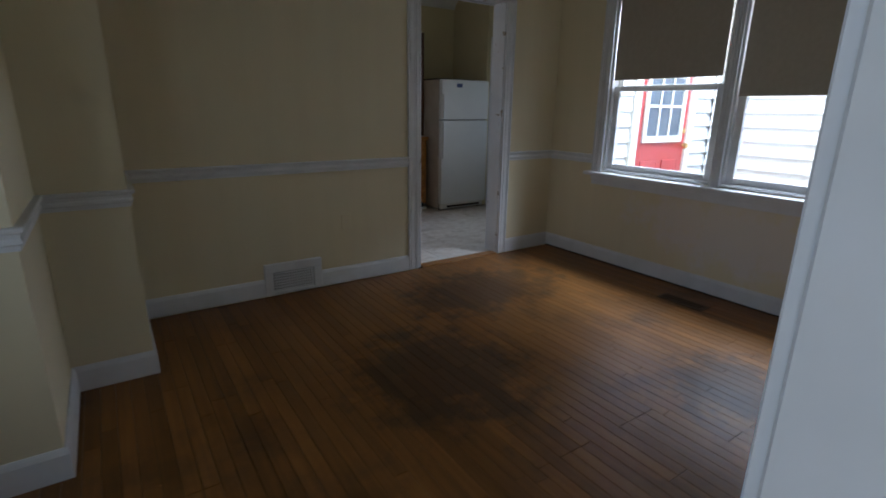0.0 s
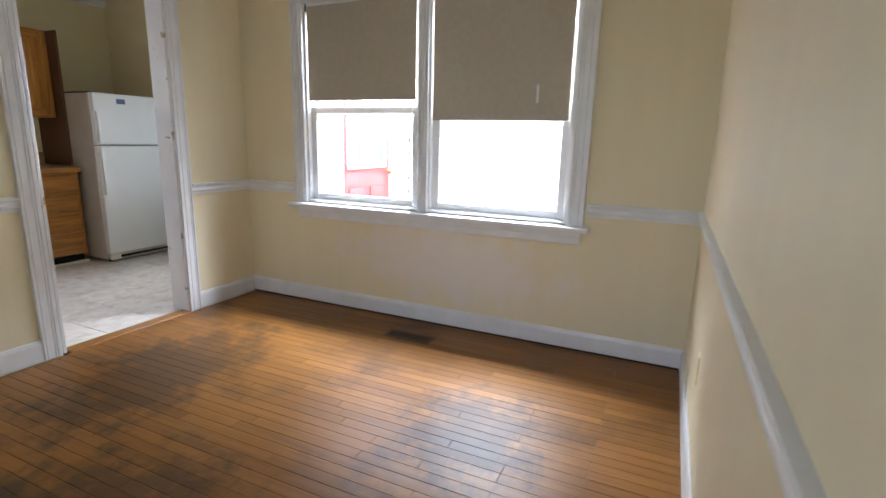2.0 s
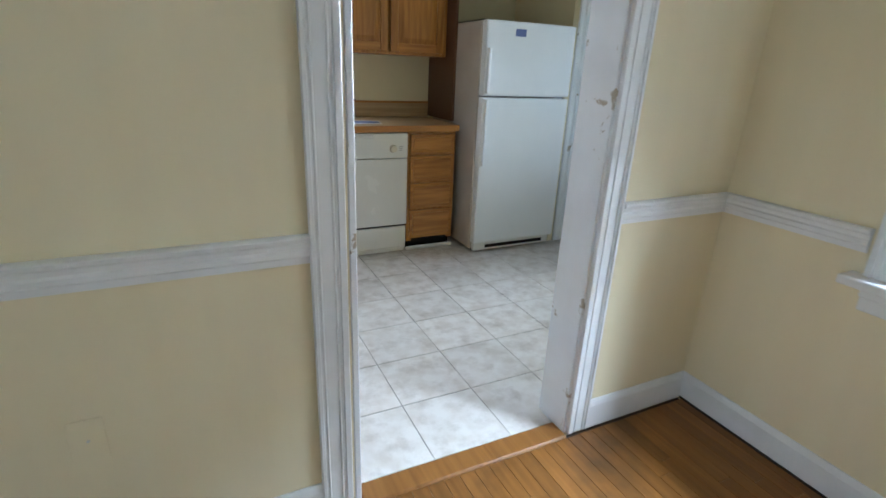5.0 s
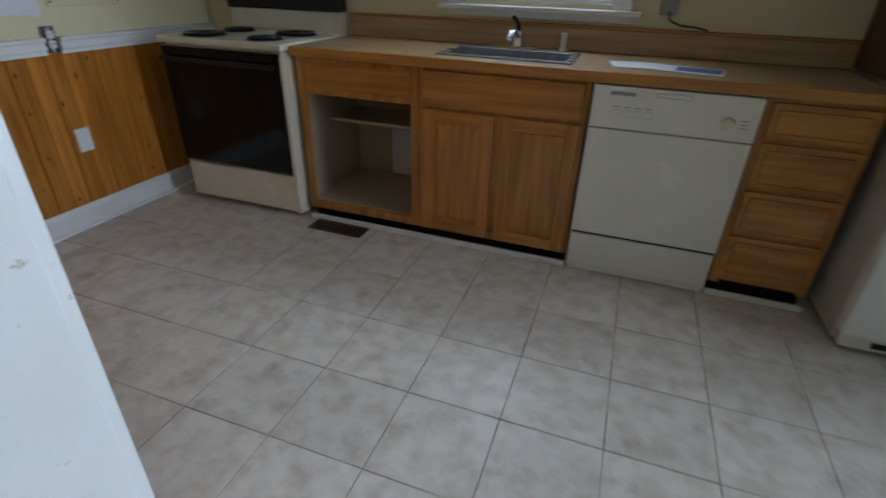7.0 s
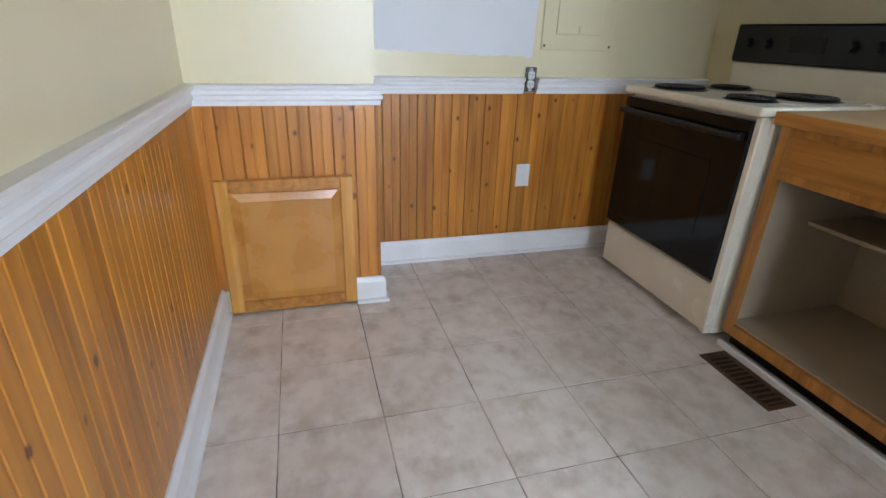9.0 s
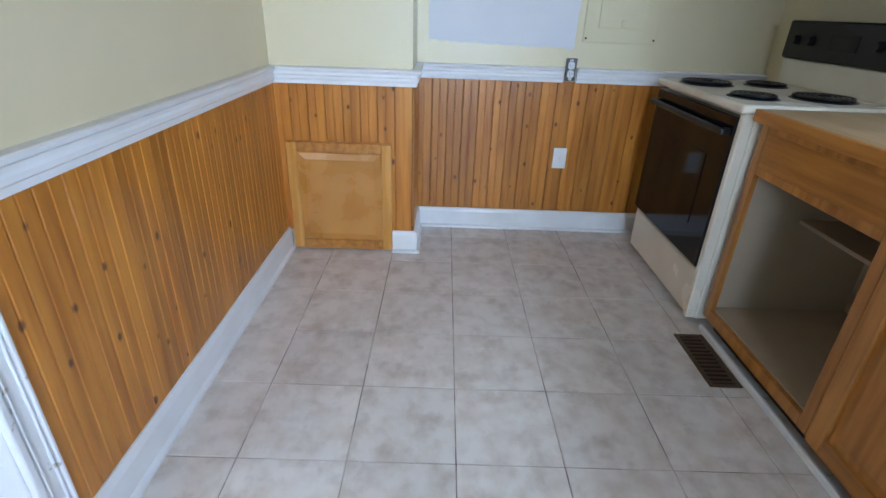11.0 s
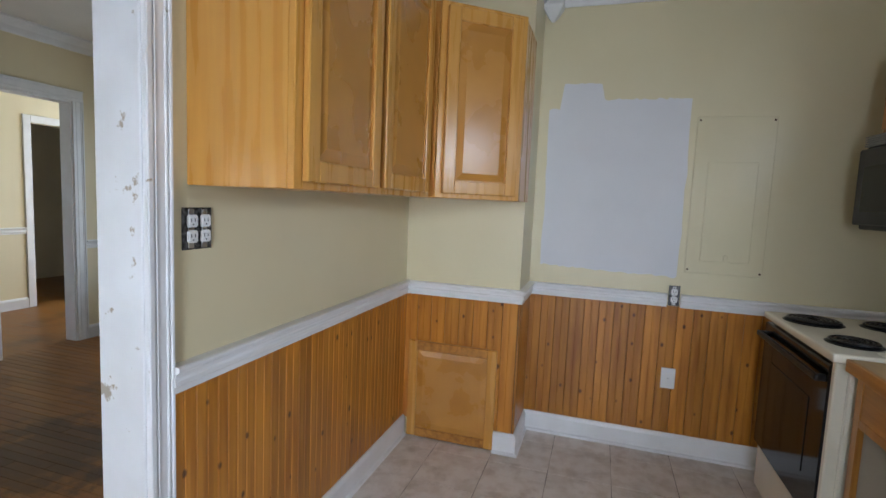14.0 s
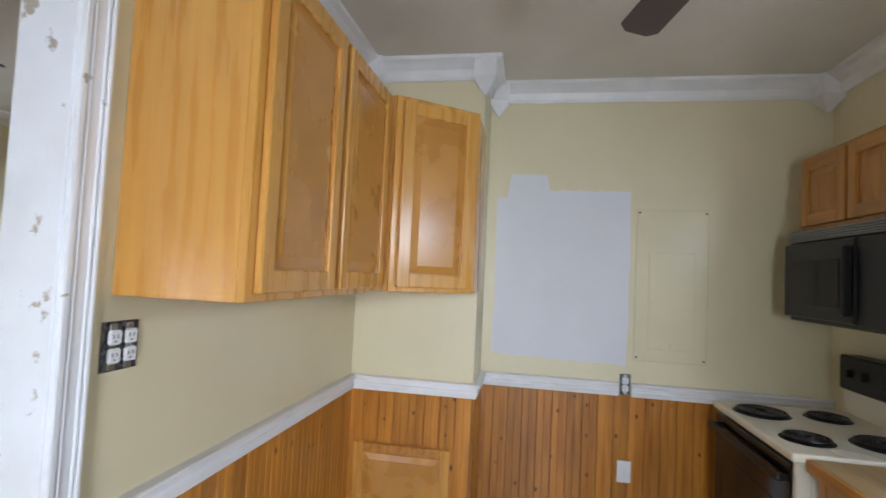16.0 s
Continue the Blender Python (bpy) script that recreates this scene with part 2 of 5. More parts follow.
M_SCREEN = mat("painted_panel", (0.68, 0.61, 0.395), 0.3, second=(0.64, 0.575, 0.37), scale=3)
M_GLASS = glass("window_glass")
M_DARKGL = mat("dim_far_glass", (0.10, 0.13, 0.17), 0.1, scale=2)


# ---------------------------------------------------------------- mesh helpers
def box(bm, x0, x1, y0, y1, z0, z1, bevel=0.0, seg=1):
    """Adds one box, its edges rounded by bevel."""
    v = [bm.verts.new((x, y, z)) for z in (z0, z1) for y in (y0, y1) for x in (x0, x1)]
    f = [bm.faces.new([v[i] for i in q]) for q in ((0, 2, 3, 1), (4, 5, 7, 6), (0, 1, 5, 4), (2, 6, 7, 3), (0, 4, 6, 2), (1, 3, 7, 5))]
    if bevel:
        edges = list({e for q in f for e in q.edges})
        bmesh.ops.bevel(bm, geom=edges, offset=bevel, segments=seg, affect="EDGES", profile=0.6)
    return bm


def boxes(*spec, bevel=0.0, seg=1):
    bm = bmesh.new()
    for s in spec:
        box(bm, *s, bevel=bevel, seg=seg)
    return bm


def cyl(bm, p0, p1, r0, r1=None, n=20, cap=True):
    p0, p1 = Vector(p0), Vector(p1)
    q = (p1 - p0).to_track_quat("Z", "Y").to_matrix()
    rings = []
    for p, r in ((p0, r0), (p1, r0 if r1 is None else r1)):
        rings.append([bm.verts.new(p + q @ Vector((r * math.cos(2 * math.pi * k / n), r * math.sin(2 * math.pi * k / n), 0))) for k in range(n)])
    for k in range(n):
        bm.faces.new((rings[0][k], rings[0][(k + 1) % n], rings[1][(k + 1) % n], rings[1][k]))
    if cap:
        bm.faces.new(rings[0][::-1])
        bm.faces.new(rings[1])
    return bm


def tube(points, r, n=10):
    bm = bmesh.new()
    for a, b in zip(points, points[1:]):
        cyl(bm, a, b, r, n=n)
    return bm


def torus(bm, c, R, r, n=28, k=8, flat=1.0):
    ring = [[bm.verts.new((c[0] + (R + r * math.cos(2 * math.pi * j / k)) * math.cos(2 * math.pi * i / n),
                           c[1] + (R + r * math.cos(2 * math.pi * j / k)) * math.sin(2 * math.pi * i / n),
                           c[2] + flat * r * math.sin(2 * math.pi * j / k))) for j in range(k)] for i in range(n)]
    for i in range(n):
        for j in range(k):
            a, b = ring[i], ring[(i + 1) % n]
            bm.faces.new((a[j], b[j], b[(j + 1) % k], a[(j + 1) % k]))
    return bm


def mesh(name, bm, material):
    bmesh.ops.recalc_face_normals(bm, faces=bm.faces)
    me = bpy.data.meshes.new(name)
    bm.to_mesh(me)
    bm.free()
    me.materials.append(material)
    return me


def solo(name, bm, material, label="", category="", kind="", group=""):
    return tagged(new(name, mesh(name, bm, material)), label, category, group, kind)


def thing(name, at, label, category, group="", kind=""):
    ob = new(name)
    ob.location = at
    return tagged(ob, label, category, group, kind)


def base_of(parent):
    return parent.location if parent.type == "EMPTY" else Vector((0, 0, 0))


def part(name, bm, material, parent, label=""):
    """Links a bmesh, made in world places, as one mesh under a thing or a part."""
    ob = new(name, mesh(name, bm, material))
    ob.parent = parent
    ob.matrix_parent_inverse = Matrix.Translation(-base_of(parent))
    return tagged(ob, label)


def piece(name, data, parent, m):
    ob = new(name, data)
    ob.parent = parent
    ob.matrix_parent_inverse = Matrix.Translation(-base_of(parent))
    ob.matrix_basis = m
    return ob


def sweep(profile, p0, p1, out, m0=0.0, m1=0.0):
    """A moulding from p0 to p1 (on the wall): profile of (out, up) pairs; m0, m1: mitre slopes at its ends."""
    bm = bmesh.new()
    p0, p1, out = Vector(p0), Vector(p1), Vector(out).normalized()
    d = (p1 - p0).normalized()
    a = [bm.verts.new(p0 + out * o + Vector((0, 0, u)) + d * o * m0) for o, u in profile]
    b = [bm.verts.new(p1 + out * o + Vector((0, 0, u)) - d * o * m1) for o, u in profile]
    n = len(profile)
    for k in range(n):
        bm.faces.new((a[k], a[(k + 1) % n], b[(k + 1) % n], b[k]))
    bm.faces.new(a[::-1])
    bm.faces.new(b)
    return bm


RAIL = [(0, -0.075), (0.008, -0.075), (0.010, -0.058), (0.017, -0.052), (0.017, -0.040), (0.012, -0.034), (0.014, -0.022), (0.026, -0.014), (0.028, -0.004), (0.022, 0), (0, 0)]
BASE = [(0, 0.001), (0.016, 0.001), (0.016, 0.098), (0.011, 0.112), (0.006, 0.120), (0, 0.120)]
SHOE = [(0.016, 0.001), (0.030, 0.001), (0.028, 0.012), (0.016, 0.018)]
CROWN = [(0, -0.11), (0.012, -0.11), (0.02, -0.095), (0.028, -0.06), (0.062, -0.03), (0.085, -0.018), (0.085, 0), (0, 0)]


def moulding(name, profile, p0, p1, out, label, m0=0.0, m1=0.0, material=None):
    return solo(name, sweep(profile, p0, p1, out, m0, m1), material or M_WHITE, label, "trim", "structure")


# ---------------------------------------------------------------- plan
XW = 1.46          # dining window wall
YB = -3.20         # dining back wall, dining face
KY0, KY1 = 0.14, 2.64
KX0, KX1 = -2.07, 3.10
BX, BY = -1.70, 0.80   # boxed-in corner of the kitchen
HC = 2.63
DX0, DX1, DH = 0.04, 0.83, 2.08   # doorway between the rooms
EX0, EX1 = -2.20, -1.60           # opening to the living room

# floors' beds, ceilings
solo("floor_dining_bed", boxes((-4.6, XW + 0.15, -6.6, -0.0, -0.12, -0.018)), M_SUB, "dark gaps under the oak strip floor", "floor", "structure")
solo("ground", boxes((-400, 400, -400, 400, -0.62, -0.52)), M_GRASS, "grass ground around the house", "ground", "structure")
solo("ceiling_dining", boxes((-4.6, XW + 0.15, -6.6, 0.07, HC, HC + 0.1)), M_CEIL, "off-white plaster ceiling", "ceiling", "structure")
solo("ceiling_kitchen", boxes((KX0 - 0.1, KX1 + 0.1, 0.07, KY1 + 0.15, HC, HC + 0.1)), M_CEIL, "off-white plaster kitchen ceiling", "ceiling", "structure")

# wall between the rooms: two skins, so that each room keeps its paint
def wall_with_hole(name, along, a0, a1, b0, b1, z1, holes, material, label):
    """A wall along x or y from a0 to a1, b0 to b1 thick; holes: (start, end, sill, head)."""
    bm = bmesh.new()
    spans, cur = [], a0
    for h0, h1, s, t in sorted(holes):
        spans.append((cur, h0, 0, z1))
        if s > 0:
            spans.append((h0, h1, 0, s))
        spans.append((h0, h1, t, z1))
        cur = h1
    spans.append((cur, a1, 0, z1))
    for p, q, z0, zt in spans:
        if q - p > 1e-4:
            box(bm, *((p, q, b0, b1) if along == "x" else (b0, b1, p, q)), z0 - (0.1 if z0 == 0 else 0), zt)
    return solo(name, bm, material, label, "wall", "structure")


wall_with_hole("wall_dining_north", "x", -2.0, XW + 0.13, 0.0, 0.07, HC, [(DX0 - 0.02, DX1 + 0.02, 0, DH + 0.02)], M_WALL_D, "pale yellow painted dining room wall")
wall_with_hole("wall_kitchen_south", "x", KX0 - 0.1, KX1 + 0.1, 0.07, KY0, HC, [(DX0 - 0.02, DX1 + 0.02, 0, DH + 0.02)], M_WALL_K, "pale yellow glossy painted kitchen wall")
wall_with_hole("wall_dining_east", "y", YB - 0.12, 0.0, XW, XW + 0.13, HC, [(-1.51, -0.59, 0.76, 2.13), (-2.49, -1.57, 0.76, 2.13)], M_WALL_P, "pale yellow window wall with a primed patch below the sill")
wall_with_hole("wall_dining_south", "x", -2.75, XW, YB - 0.12, YB, HC, [(EX0, EX1, 0, 2.10)], M_WALL_D, "pale yellow painted dining room wall with an opening")
solo("wall_dining_step", boxes((-2.25, -1.93, -0.75, 0.0, -0.1, HC), (-2.75, -2.25, -1.39, 0.0, -0.1, HC)), M_WALL_D, "pale yellow stepped wall corner", "wall", "structure")
# the hole in this wall is unseen, added for the west lamp
solo("wall_dining_west", boxes((-2.75, -2.62, YB, -2.85, -0.1, HC), (-2.75, -2.62, -1.75, -1.39, -0.1, HC), (-2.75, -2.62, -2.85, -1.75, -0.1, 0.55), (-2.75, -2.62, -2.85, -1.75, 2.15, HC)), M_WALL_D, "pale yellow painted west wall", "wall", "structure")
solo("wall_kitchen_west", boxes((KX0 - 0.1, KX0, KY0, KY1, -0.1, HC)), M_WALL_K, "pale yellow painted kitchen end wall", "wall", "structure")
solo("wall_kitchen_chase", boxes((KX0, BX, KY0, BY, -0.1, HC)), M_WALL_K, "pale yellow boxed-in wall corner", "wall", "structure")
wall_with_hole("wall_kitchen_north", "x", KX0 - 0.1, KX1 + 0.1, KY1, KY1 + 0.14, HC, [(-0.37, 0.37, 1.12, 2.0)], M_WALL_K, "pale yellow kitchen wall behind the sink")
wall_with_hole("wall_kitchen_east", "y", KY0, KY1, KX1, KX1 + 0.12, HC, [(0.87, 1.77, 0, 2.05)], M_WALL_K, "pale yellow kitchen wall with the back door")
# living room shell; its unseen west opening is added for the lamp
solo("wall_living", boxes((-4.7, -4.6, -6.6, -4.75, -0.1, HC), (-4.7, -4.6, -3.45, YB - 0.12, -0.1, HC), (-4.7, -4.6, -4.75, -3.45, -0.1, 0.78), (-4.7, -4.6, -4.75, -3.45, 2.22, HC), (-4.6, -2.75, YB - 0.12, YB, -0.1, HC), (XW, XW + 0.1, -6.6, YB - 0.12, -0.1, HC),
                          (-4.7, -2.3, -6.7, -6.6, -0.1, HC), (0.5, XW + 0.1, -6.7, -6.6, -0.1, HC), (-2.3, 0.5, -6.7, -6.6, -0.1, 0.8), (-2.3, 0.5, -6.7, -6.6, 2.3, HC)),
     M_LIVING, "cream living room walls", "wall", "structure")
solo("wall_living_partition", boxes((-2.85, -2.2, -4.95, -4.85, -0.018, HC), (-4.6, -3.4, -4.95, -4.85, -0.018, HC), (-3.4, -2.85, -4.95, -4.85, 2.05, HC)), M_WALL_D, "pale yellow hall partition with a doorway", "wall", "structure")
moulding("baseboard_hall", BASE, (-2.85, -4.85, 0), (-2.2, -4.85, 0), (0, 1, 0), "white baseboard of the hall")
moulding("rail_hall", RAIL, (-2.85, -4.85, 0.9), (-2.2, -4.85, 0.9), (0, 1, 0), "white chair rail of the hall")
solo("door_casing_hall", boxes((-2.93, -2.85, -4.85, -4.83, 0, 2.13), (-3.48, -3.4, -4.85, -4.83, 0, 2.13), (-3.4, -2.93, -4.85, -4.83, 2.05, 2.13), bevel=0.004), M_WHITE, "white casing of the hall doorway", "door frame", "structure")


# casings -----------------------------------------------------------------
def casing(name, along, a0, a1, head, face, out, w, label, material=M_WHITE, t=0.02):
    """Moulded door casing round an opening on a wall's face."""
    holder = thing(name, ((a0 + a1) / 2, face, 0) if along == "x" else (face, (a0 + a1) / 2, 0), label, "door frame", kind="structure")
    def strip(nm, p, q, z0, z1, upright):
        bm = bmesh.new()
        lo = min(p, q)
        hi = max(p, q)
        if upright:
            for f0, f1, d in ((0.02, 0.98, t * 0.7), (0.0, 0.22, t), (0.30, 0.38, t * 0.9), (0.72, 0.80, t * 0.9), (0.86, 1, t * 1.05)):
                x0, x1 = p + (q - p) * f0, p + (q - p) * f1
                y0, y1 = sorted((face, face + out * d))
                box(bm, min(x0, x1), max(x0, x1), y0, y1, z0, z1, 0.0025) if along == "x" else box(bm, y0, y1, min(x0, x1), max(x0, x1), z0, z1, 0.0025)
        else:
            for f0, f1, d in ((0.02, 0.98, t * 0.7), (0.0, 0.22, t), (0.30, 0.38, t * 0.9), (0.72, 0.80, t * 0.9), (0.86, 1, t * 1.05)):
                y0, y1 = sorted((face, face + out * d))
                g0, g1 = z0 + (z1 - z0) * f0, z0 + (z1 - z0) * f1
                box(bm, lo, hi, y0, y1, g0, g1, 0.0025) if along == "x" else box(bm, y0, y1, lo, hi, g0, g1, 0.0025)
        part(nm, bm, material, holder)
    strip("upright", a0, a0 - w, 0, head + w * 0.0, True)
    strip("upright", a1, a1 + w, 0, head, True)
    strip("head_casing", a0 - w, a1 + w, head, head + w, False)
    return holder


casing("door_casing_dining", "x", 0.01, 0.842, DH - 0.01, 0.0, -1, 0.09, "white moulded casing of the kitchen doorway")
casing("door_casing_kitchen", "x", DX0 - 0.005, DX1 + 0.005, DH - 0.01, KY0, 1, 0.075, "white moulded casing with chipped paint", M_JAMB)
jb = thing("door_jamb", (0.41, 0.07, 0), "white painted door jamb with chipped paint", "door frame", kind="structure")
part("jamb_side", boxes((DX0 - 0.02, DX0, -0.004, KY0 + 0.004, 0, DH), bevel=0.003), M_JAMB, jb)
part("jamb_side", boxes((DX1, DX1 + 0.02, -0.004, KY0 + 0.004, 0, DH), bevel=0.003), M_JAMB, jb)
part("jamb_head", boxes((DX0 - 0.02, DX1 + 0.02, -0.004, KY0 + 0.004, DH, DH + 0.02), bevel=0.003), M_JAMB, jb)
solo("threshold", boxes((DX0, DX1, -0.03, 0.06, -0.01, 0.010), bevel=0.006), M_PLANK, "worn brown wooden threshold strip", "threshold", "structure")
casing("opening_casing_dining", "x", EX0, EX1, 2.10, YB, 1, 0.095, "white moulded casing of the wide opening")
ej = thing("opening_jamb", (-1.85, YB - 0.06, 0), "white painted jamb of the living room opening", "door frame", kind="structure")
part("jamb_side", boxes((EX0 - 0.001, EX0 + 0.015, YB - 0.124, YB + 0.004, 0, 2.1), bevel=0.003), M_WHITE, ej)
part("jamb_side", boxes((EX1 - 0.015, EX1 + 0.001, YB - 0.124, YB + 0.004, 0, 2.1), bevel=0.003), M_WHITE, ej)
part("jamb_head", boxes((EX0 + 0.015, EX1 - 0.015, YB - 0.124, YB + 0.004, 2.085, 2.1), bevel=0.003), M_WHITE, ej)
casing("opening_casing_living", "x", EX0, EX1, 2.10, YB - 0.12, -1, 0.095, "white moulded casing on the living room side")

# dining trim -------------------------------------------------------------
RZ = 0.90
for nm, prof, z, lab in (("rail_dining", RAIL, RZ, "white moulded chair rail on yellow walls"), ("baseboard_dining", BASE, 0, "white painted wooden baseboard")):
    vent = nm == "baseboard_dining"
    if vent:
        moulding(nm, prof, (-1.93, 0, z), (-1.21, 0, z), (0, -1, 0), lab)
        moulding(nm, prof, (-0.81, 0, z), (-0.08, 0, z), (0, -1, 0), lab)
    else:
        moulding(nm, prof, (-1.93, 0, z), (-0.08, 0, z), (0, -1, 0), lab)
    moulding(nm, prof, (0.932, 0, z), (XW, 0, z), (0, -1, 0), lab, 0, 1)
    if vent:
        moulding(nm, prof, (XW, 0, z), (XW, YB, z), (-1, 0, 0), lab, 1, 1)
    else:
        moulding(nm, prof, (XW, 0, z), (XW, -0.475, z), (-1, 0, 0), lab, 1, 0)
        moulding(nm, prof, (XW, -2.605, z), (XW, YB, z), (-1, 0, 0), lab, 0, 1)
    moulding(nm, prof, (XW, YB, z), (EX1 + 0.097, YB, z), (0, 1, 0), lab, 1, 0)
    moulding(nm, prof, (EX0 - 0.097, YB, z), (-2.62, YB, z), (0, 1, 0), lab, 0, 1)
    if vent:
        moulding(nm, prof, (-2.62, YB, z), (-2.62, -1.39, z), (1, 0, 0), lab, 1, 1)
    else:
        moulding(nm, prof, (-2.62, YB, z), (-2.62, -2.85, z), (1, 0, 0), lab, 1, 0)
        moulding(nm, prof, (-2.62, -1.75, z), (-2.62, -1.39, z), (1, 0, 0), lab, 0, 1)
    moulding(nm, prof, (-2.62, -1.39, z), (-2.25, -1.39, z), (0, -1, 0), lab, 1, -1)
    moulding(nm, prof, (-2.25, -1.39, z), (-2.25, -0.75, z), (1, 0, 0), lab, -1, 1)
    moulding(nm, prof, (-2.25, -0.75, z), (-1.93, -0.75, z), (0, -1, 0), lab, 1, -1)
    moulding(nm, prof, (-1.93, -0.75, z), (-1.93, 0, z), (1, 0, 0), lab, -1, 0)
moulding("crown_dining", CROWN, (-2.0, 0, HC), (XW, 0, HC), (0, -1, 0), "white crown moulding", 0, 1)
moulding("crown_dining", CROWN, (XW, 0, HC), (XW, YB, HC), (-1, 0, 0), "white crown moulding", 1, 1)
moulding("crown_dining", CROWN, (XW, YB, HC), (-2.62, YB, HC), (0, 1, 0), "white crown moulding", 1, 1)
moulding("crown_dining", CROWN, (-2.62, YB, HC), (-2.62, -1.39, HC), (1, 0, 0), "white crown moulding", 1, 1)


# solid dark strip stands in for the shaded gap below the baseboard
solo("floor_gap", boxes((XW - 0.0195, XW - 0.0165, YB + 0.02, -0.02, 0.0005, 0.010)), M_SUB, "dark strip at the baseboard foot for the shade of a gap", "gap", "structure")

# ---------------------------------------------------------------- dining window
def double_hung(name, along, face, inward, a0, a1, sill, head, meet, label, group=""):
    """A double-hung window in a wall opening; along: the wall's axis; inward: sign of the room side."""
    mid = (a0 + a1) / 2
    win = thing(name, (mid, face, sill) if along == "x" else (face, mid, sill), label, "window", group, "structure")
    def bx(p, q, d0, d1, z0, z1, bevel=0.003):
        e0, e1 = sorted((face - inward * d0, face - inward * d1))
        bm = bmesh.new()
        return box(bm, p, q, e0, e1, z0, z1, bevel) if along == "x" else box(bm, e0, e1, p, q, z0, z1, bevel)
    fr = part("window_frame", bx(a0, a0 + 0.02, 0.0, 0.12, sill, head), M_WHITE, win)
    for b in (bx(a1 - 0.02, a1, 0.0, 0.12, sill, head), bx(a0 + 0.02, a1 - 0.02, 0.0, 0.12, head - 0.02, head), bx(a0 + 0.02, a1 - 0.02, 0.0, 0.12, sill, sill + 0.02)):
        part("window_frame", b, M_WHITE, win)
    for nm, z0, z1, d in (("lower_sash", sill + 0.02, meet + 0.02, 0.03), ("upper_sash", meet - 0.02, head - 0.02, 0.07)):
        l, r = a0 + 0.02, a1 - 0.02
        s = part(nm, bx(l, l + 0.05, d, d + 0.035, z0, z1), M_WHITE, win)
        part("stile", bx(r - 0.05, r, d, d + 0.035, z0, z1), M_WHITE, s)
        part("rail", bx(l + 0.05, r - 0.05, d, d + 0.035, z0, z0 + 0.045), M_WHITE, s)
        part("rail", bx(l + 0.05, r - 0.05, d, d + 0.035, z1 - 0.04, z1), M_WHITE, s)
        pane = part("pane", bx(l + 0.05, r - 0.05, d + 0.016, d + 0.02, z0 + 0.045, z1 - 0.04, 0), M_GLASS, s)
        pane.visible_shadow = False
    return win


double_hung("window_1", "y", XW, -1, -1.51, -0.59, 0.77, 2.13, 1.425, "white double-hung window with the blind half down", "dining windows")
double_hung("window_2", "y", XW, -1, -2.49, -1.57, 0.77, 2.13, 1.425, "white double-hung window with the blind half down", "dining windows")
wt = thing("window_trim", (XW, -1.54, 0.7), "white moulded casing, stool and apron of the double window", "window frame", kind="structure")
def vert_case(y0, y1, z0, z1, t=0.02):
    bm = boxes((XW - t * 0.7, XW, y0 + 0.002, y1 - 0.002, z0, z1 - 0.001), bevel=0.002)
    w = y1 - y0
    for f0, f1, d in ((0, 0.2, t * 1.1), (0.3, 0.38, t * 0.9), (0.62, 0.7, t * 0.9), (0.8, 1, t * 1.1)):
        box(bm, XW - d, XW, y0 + w * f0, y0 + w * f1, z0, z1, 0.002)
    return bm
part("side_casing", vert_case(-0.59, -0.49, 0.76, 2.13), M_WHITE, wt)
part("side_casing", vert_case(-2.59, -2.49, 0.76, 2.13), M_WHITE, wt)
part("mullion", vert_case(-1.575, -1.505, 0.76, 2.13), M_WHITE, wt)
part("head_casing", boxes((XW - 0.018, XW, -2.59, -0.49, 2.13, 2.23), (XW - 0.03, XW, -2.60, -0.48, 2.205, 2.23), bevel=0.003), M_WHITE, wt)
part("window_stool", boxes((XW - 0.075, XW + 0.03, -2.63, -0.45, 0.732, 0.762), bevel=0.008, seg=3), M_WHITE, wt)
part("apron", boxes((XW - 0.02, XW, -2.58, -0.50, 0.655, 0.732), (XW - 0.034, XW, -2.58, -0.5, 0.70, 0.732), bevel=0.004), M_WHITE, wt)


def blind(y0, y1, bottom, tab):
    b = thing("roller_blind", (XW + 0.02, (y0 + y1) / 2, 2.1), "beige fabric roller blind pulled half down", "blind", "dining blinds")
    part("roller", cyl(bmesh.new(), (XW + 0.018, y0, 2.10), (XW + 0.018, y1, 2.10), 0.017), M_SHADE, b)
    part("fabric", boxes((XW + 0.0, XW + 0.0015, y0 + 0.012, y1 - 0.012, bottom, 2.10)), M_SHADE, b)
    part("hem_bar", boxes((XW - 0.003, XW + 0.005, y0 + 0.012, y1 - 0.012, bottom - 0.012, bottom + 0.004), bevel=0.002), M_SHADE, b)
    part("bracket", boxes((XW - 0.004, XW + 0.03, y0 - 0.002, y0 + 0.008, 2.075, 2.125), bevel=0.002), M_BLACKP, b)
    part("bracket", boxes((XW - 0.004, XW + 0.03, y1 - 0.008, y1 + 0.002, 2.075, 2.125), bevel=0.002), M_BLACKP, b)
    if tab:
        part("pull_tab", boxes((XW - 0.006, XW - 0.0005, y0 + 0.19, y0 + 0.205, bottom + 0.09, bottom + 0.19), bevel=0.002), M_WHITE, b, "small white pull tab")


blind(-1.49, -0.61, 1.50, False)
blind(-2.47, -1.59, 1.37, True)

# outside: neighbour's side with clapboards and a red door ------------------
NX, PY = 3.30, -0.42
nb = thing("neighbour_house", (NX, -3, -0.52), "white clapboard house side beyond the window", "house")
part("wall", boxes((NX + 0.04, NX + 0.3, -9, PY, -0.55, 4.2)), M_SIDING, nb)
po = thing("porch", (2.5, PY, -0.52), "white clapboard back porch with a red door", "porch")
part("wall", boxes((XW + 0.14, NX + 0.3, PY + 0.04, -0.002, -0.55, 2.62)), M_SIDING, po)
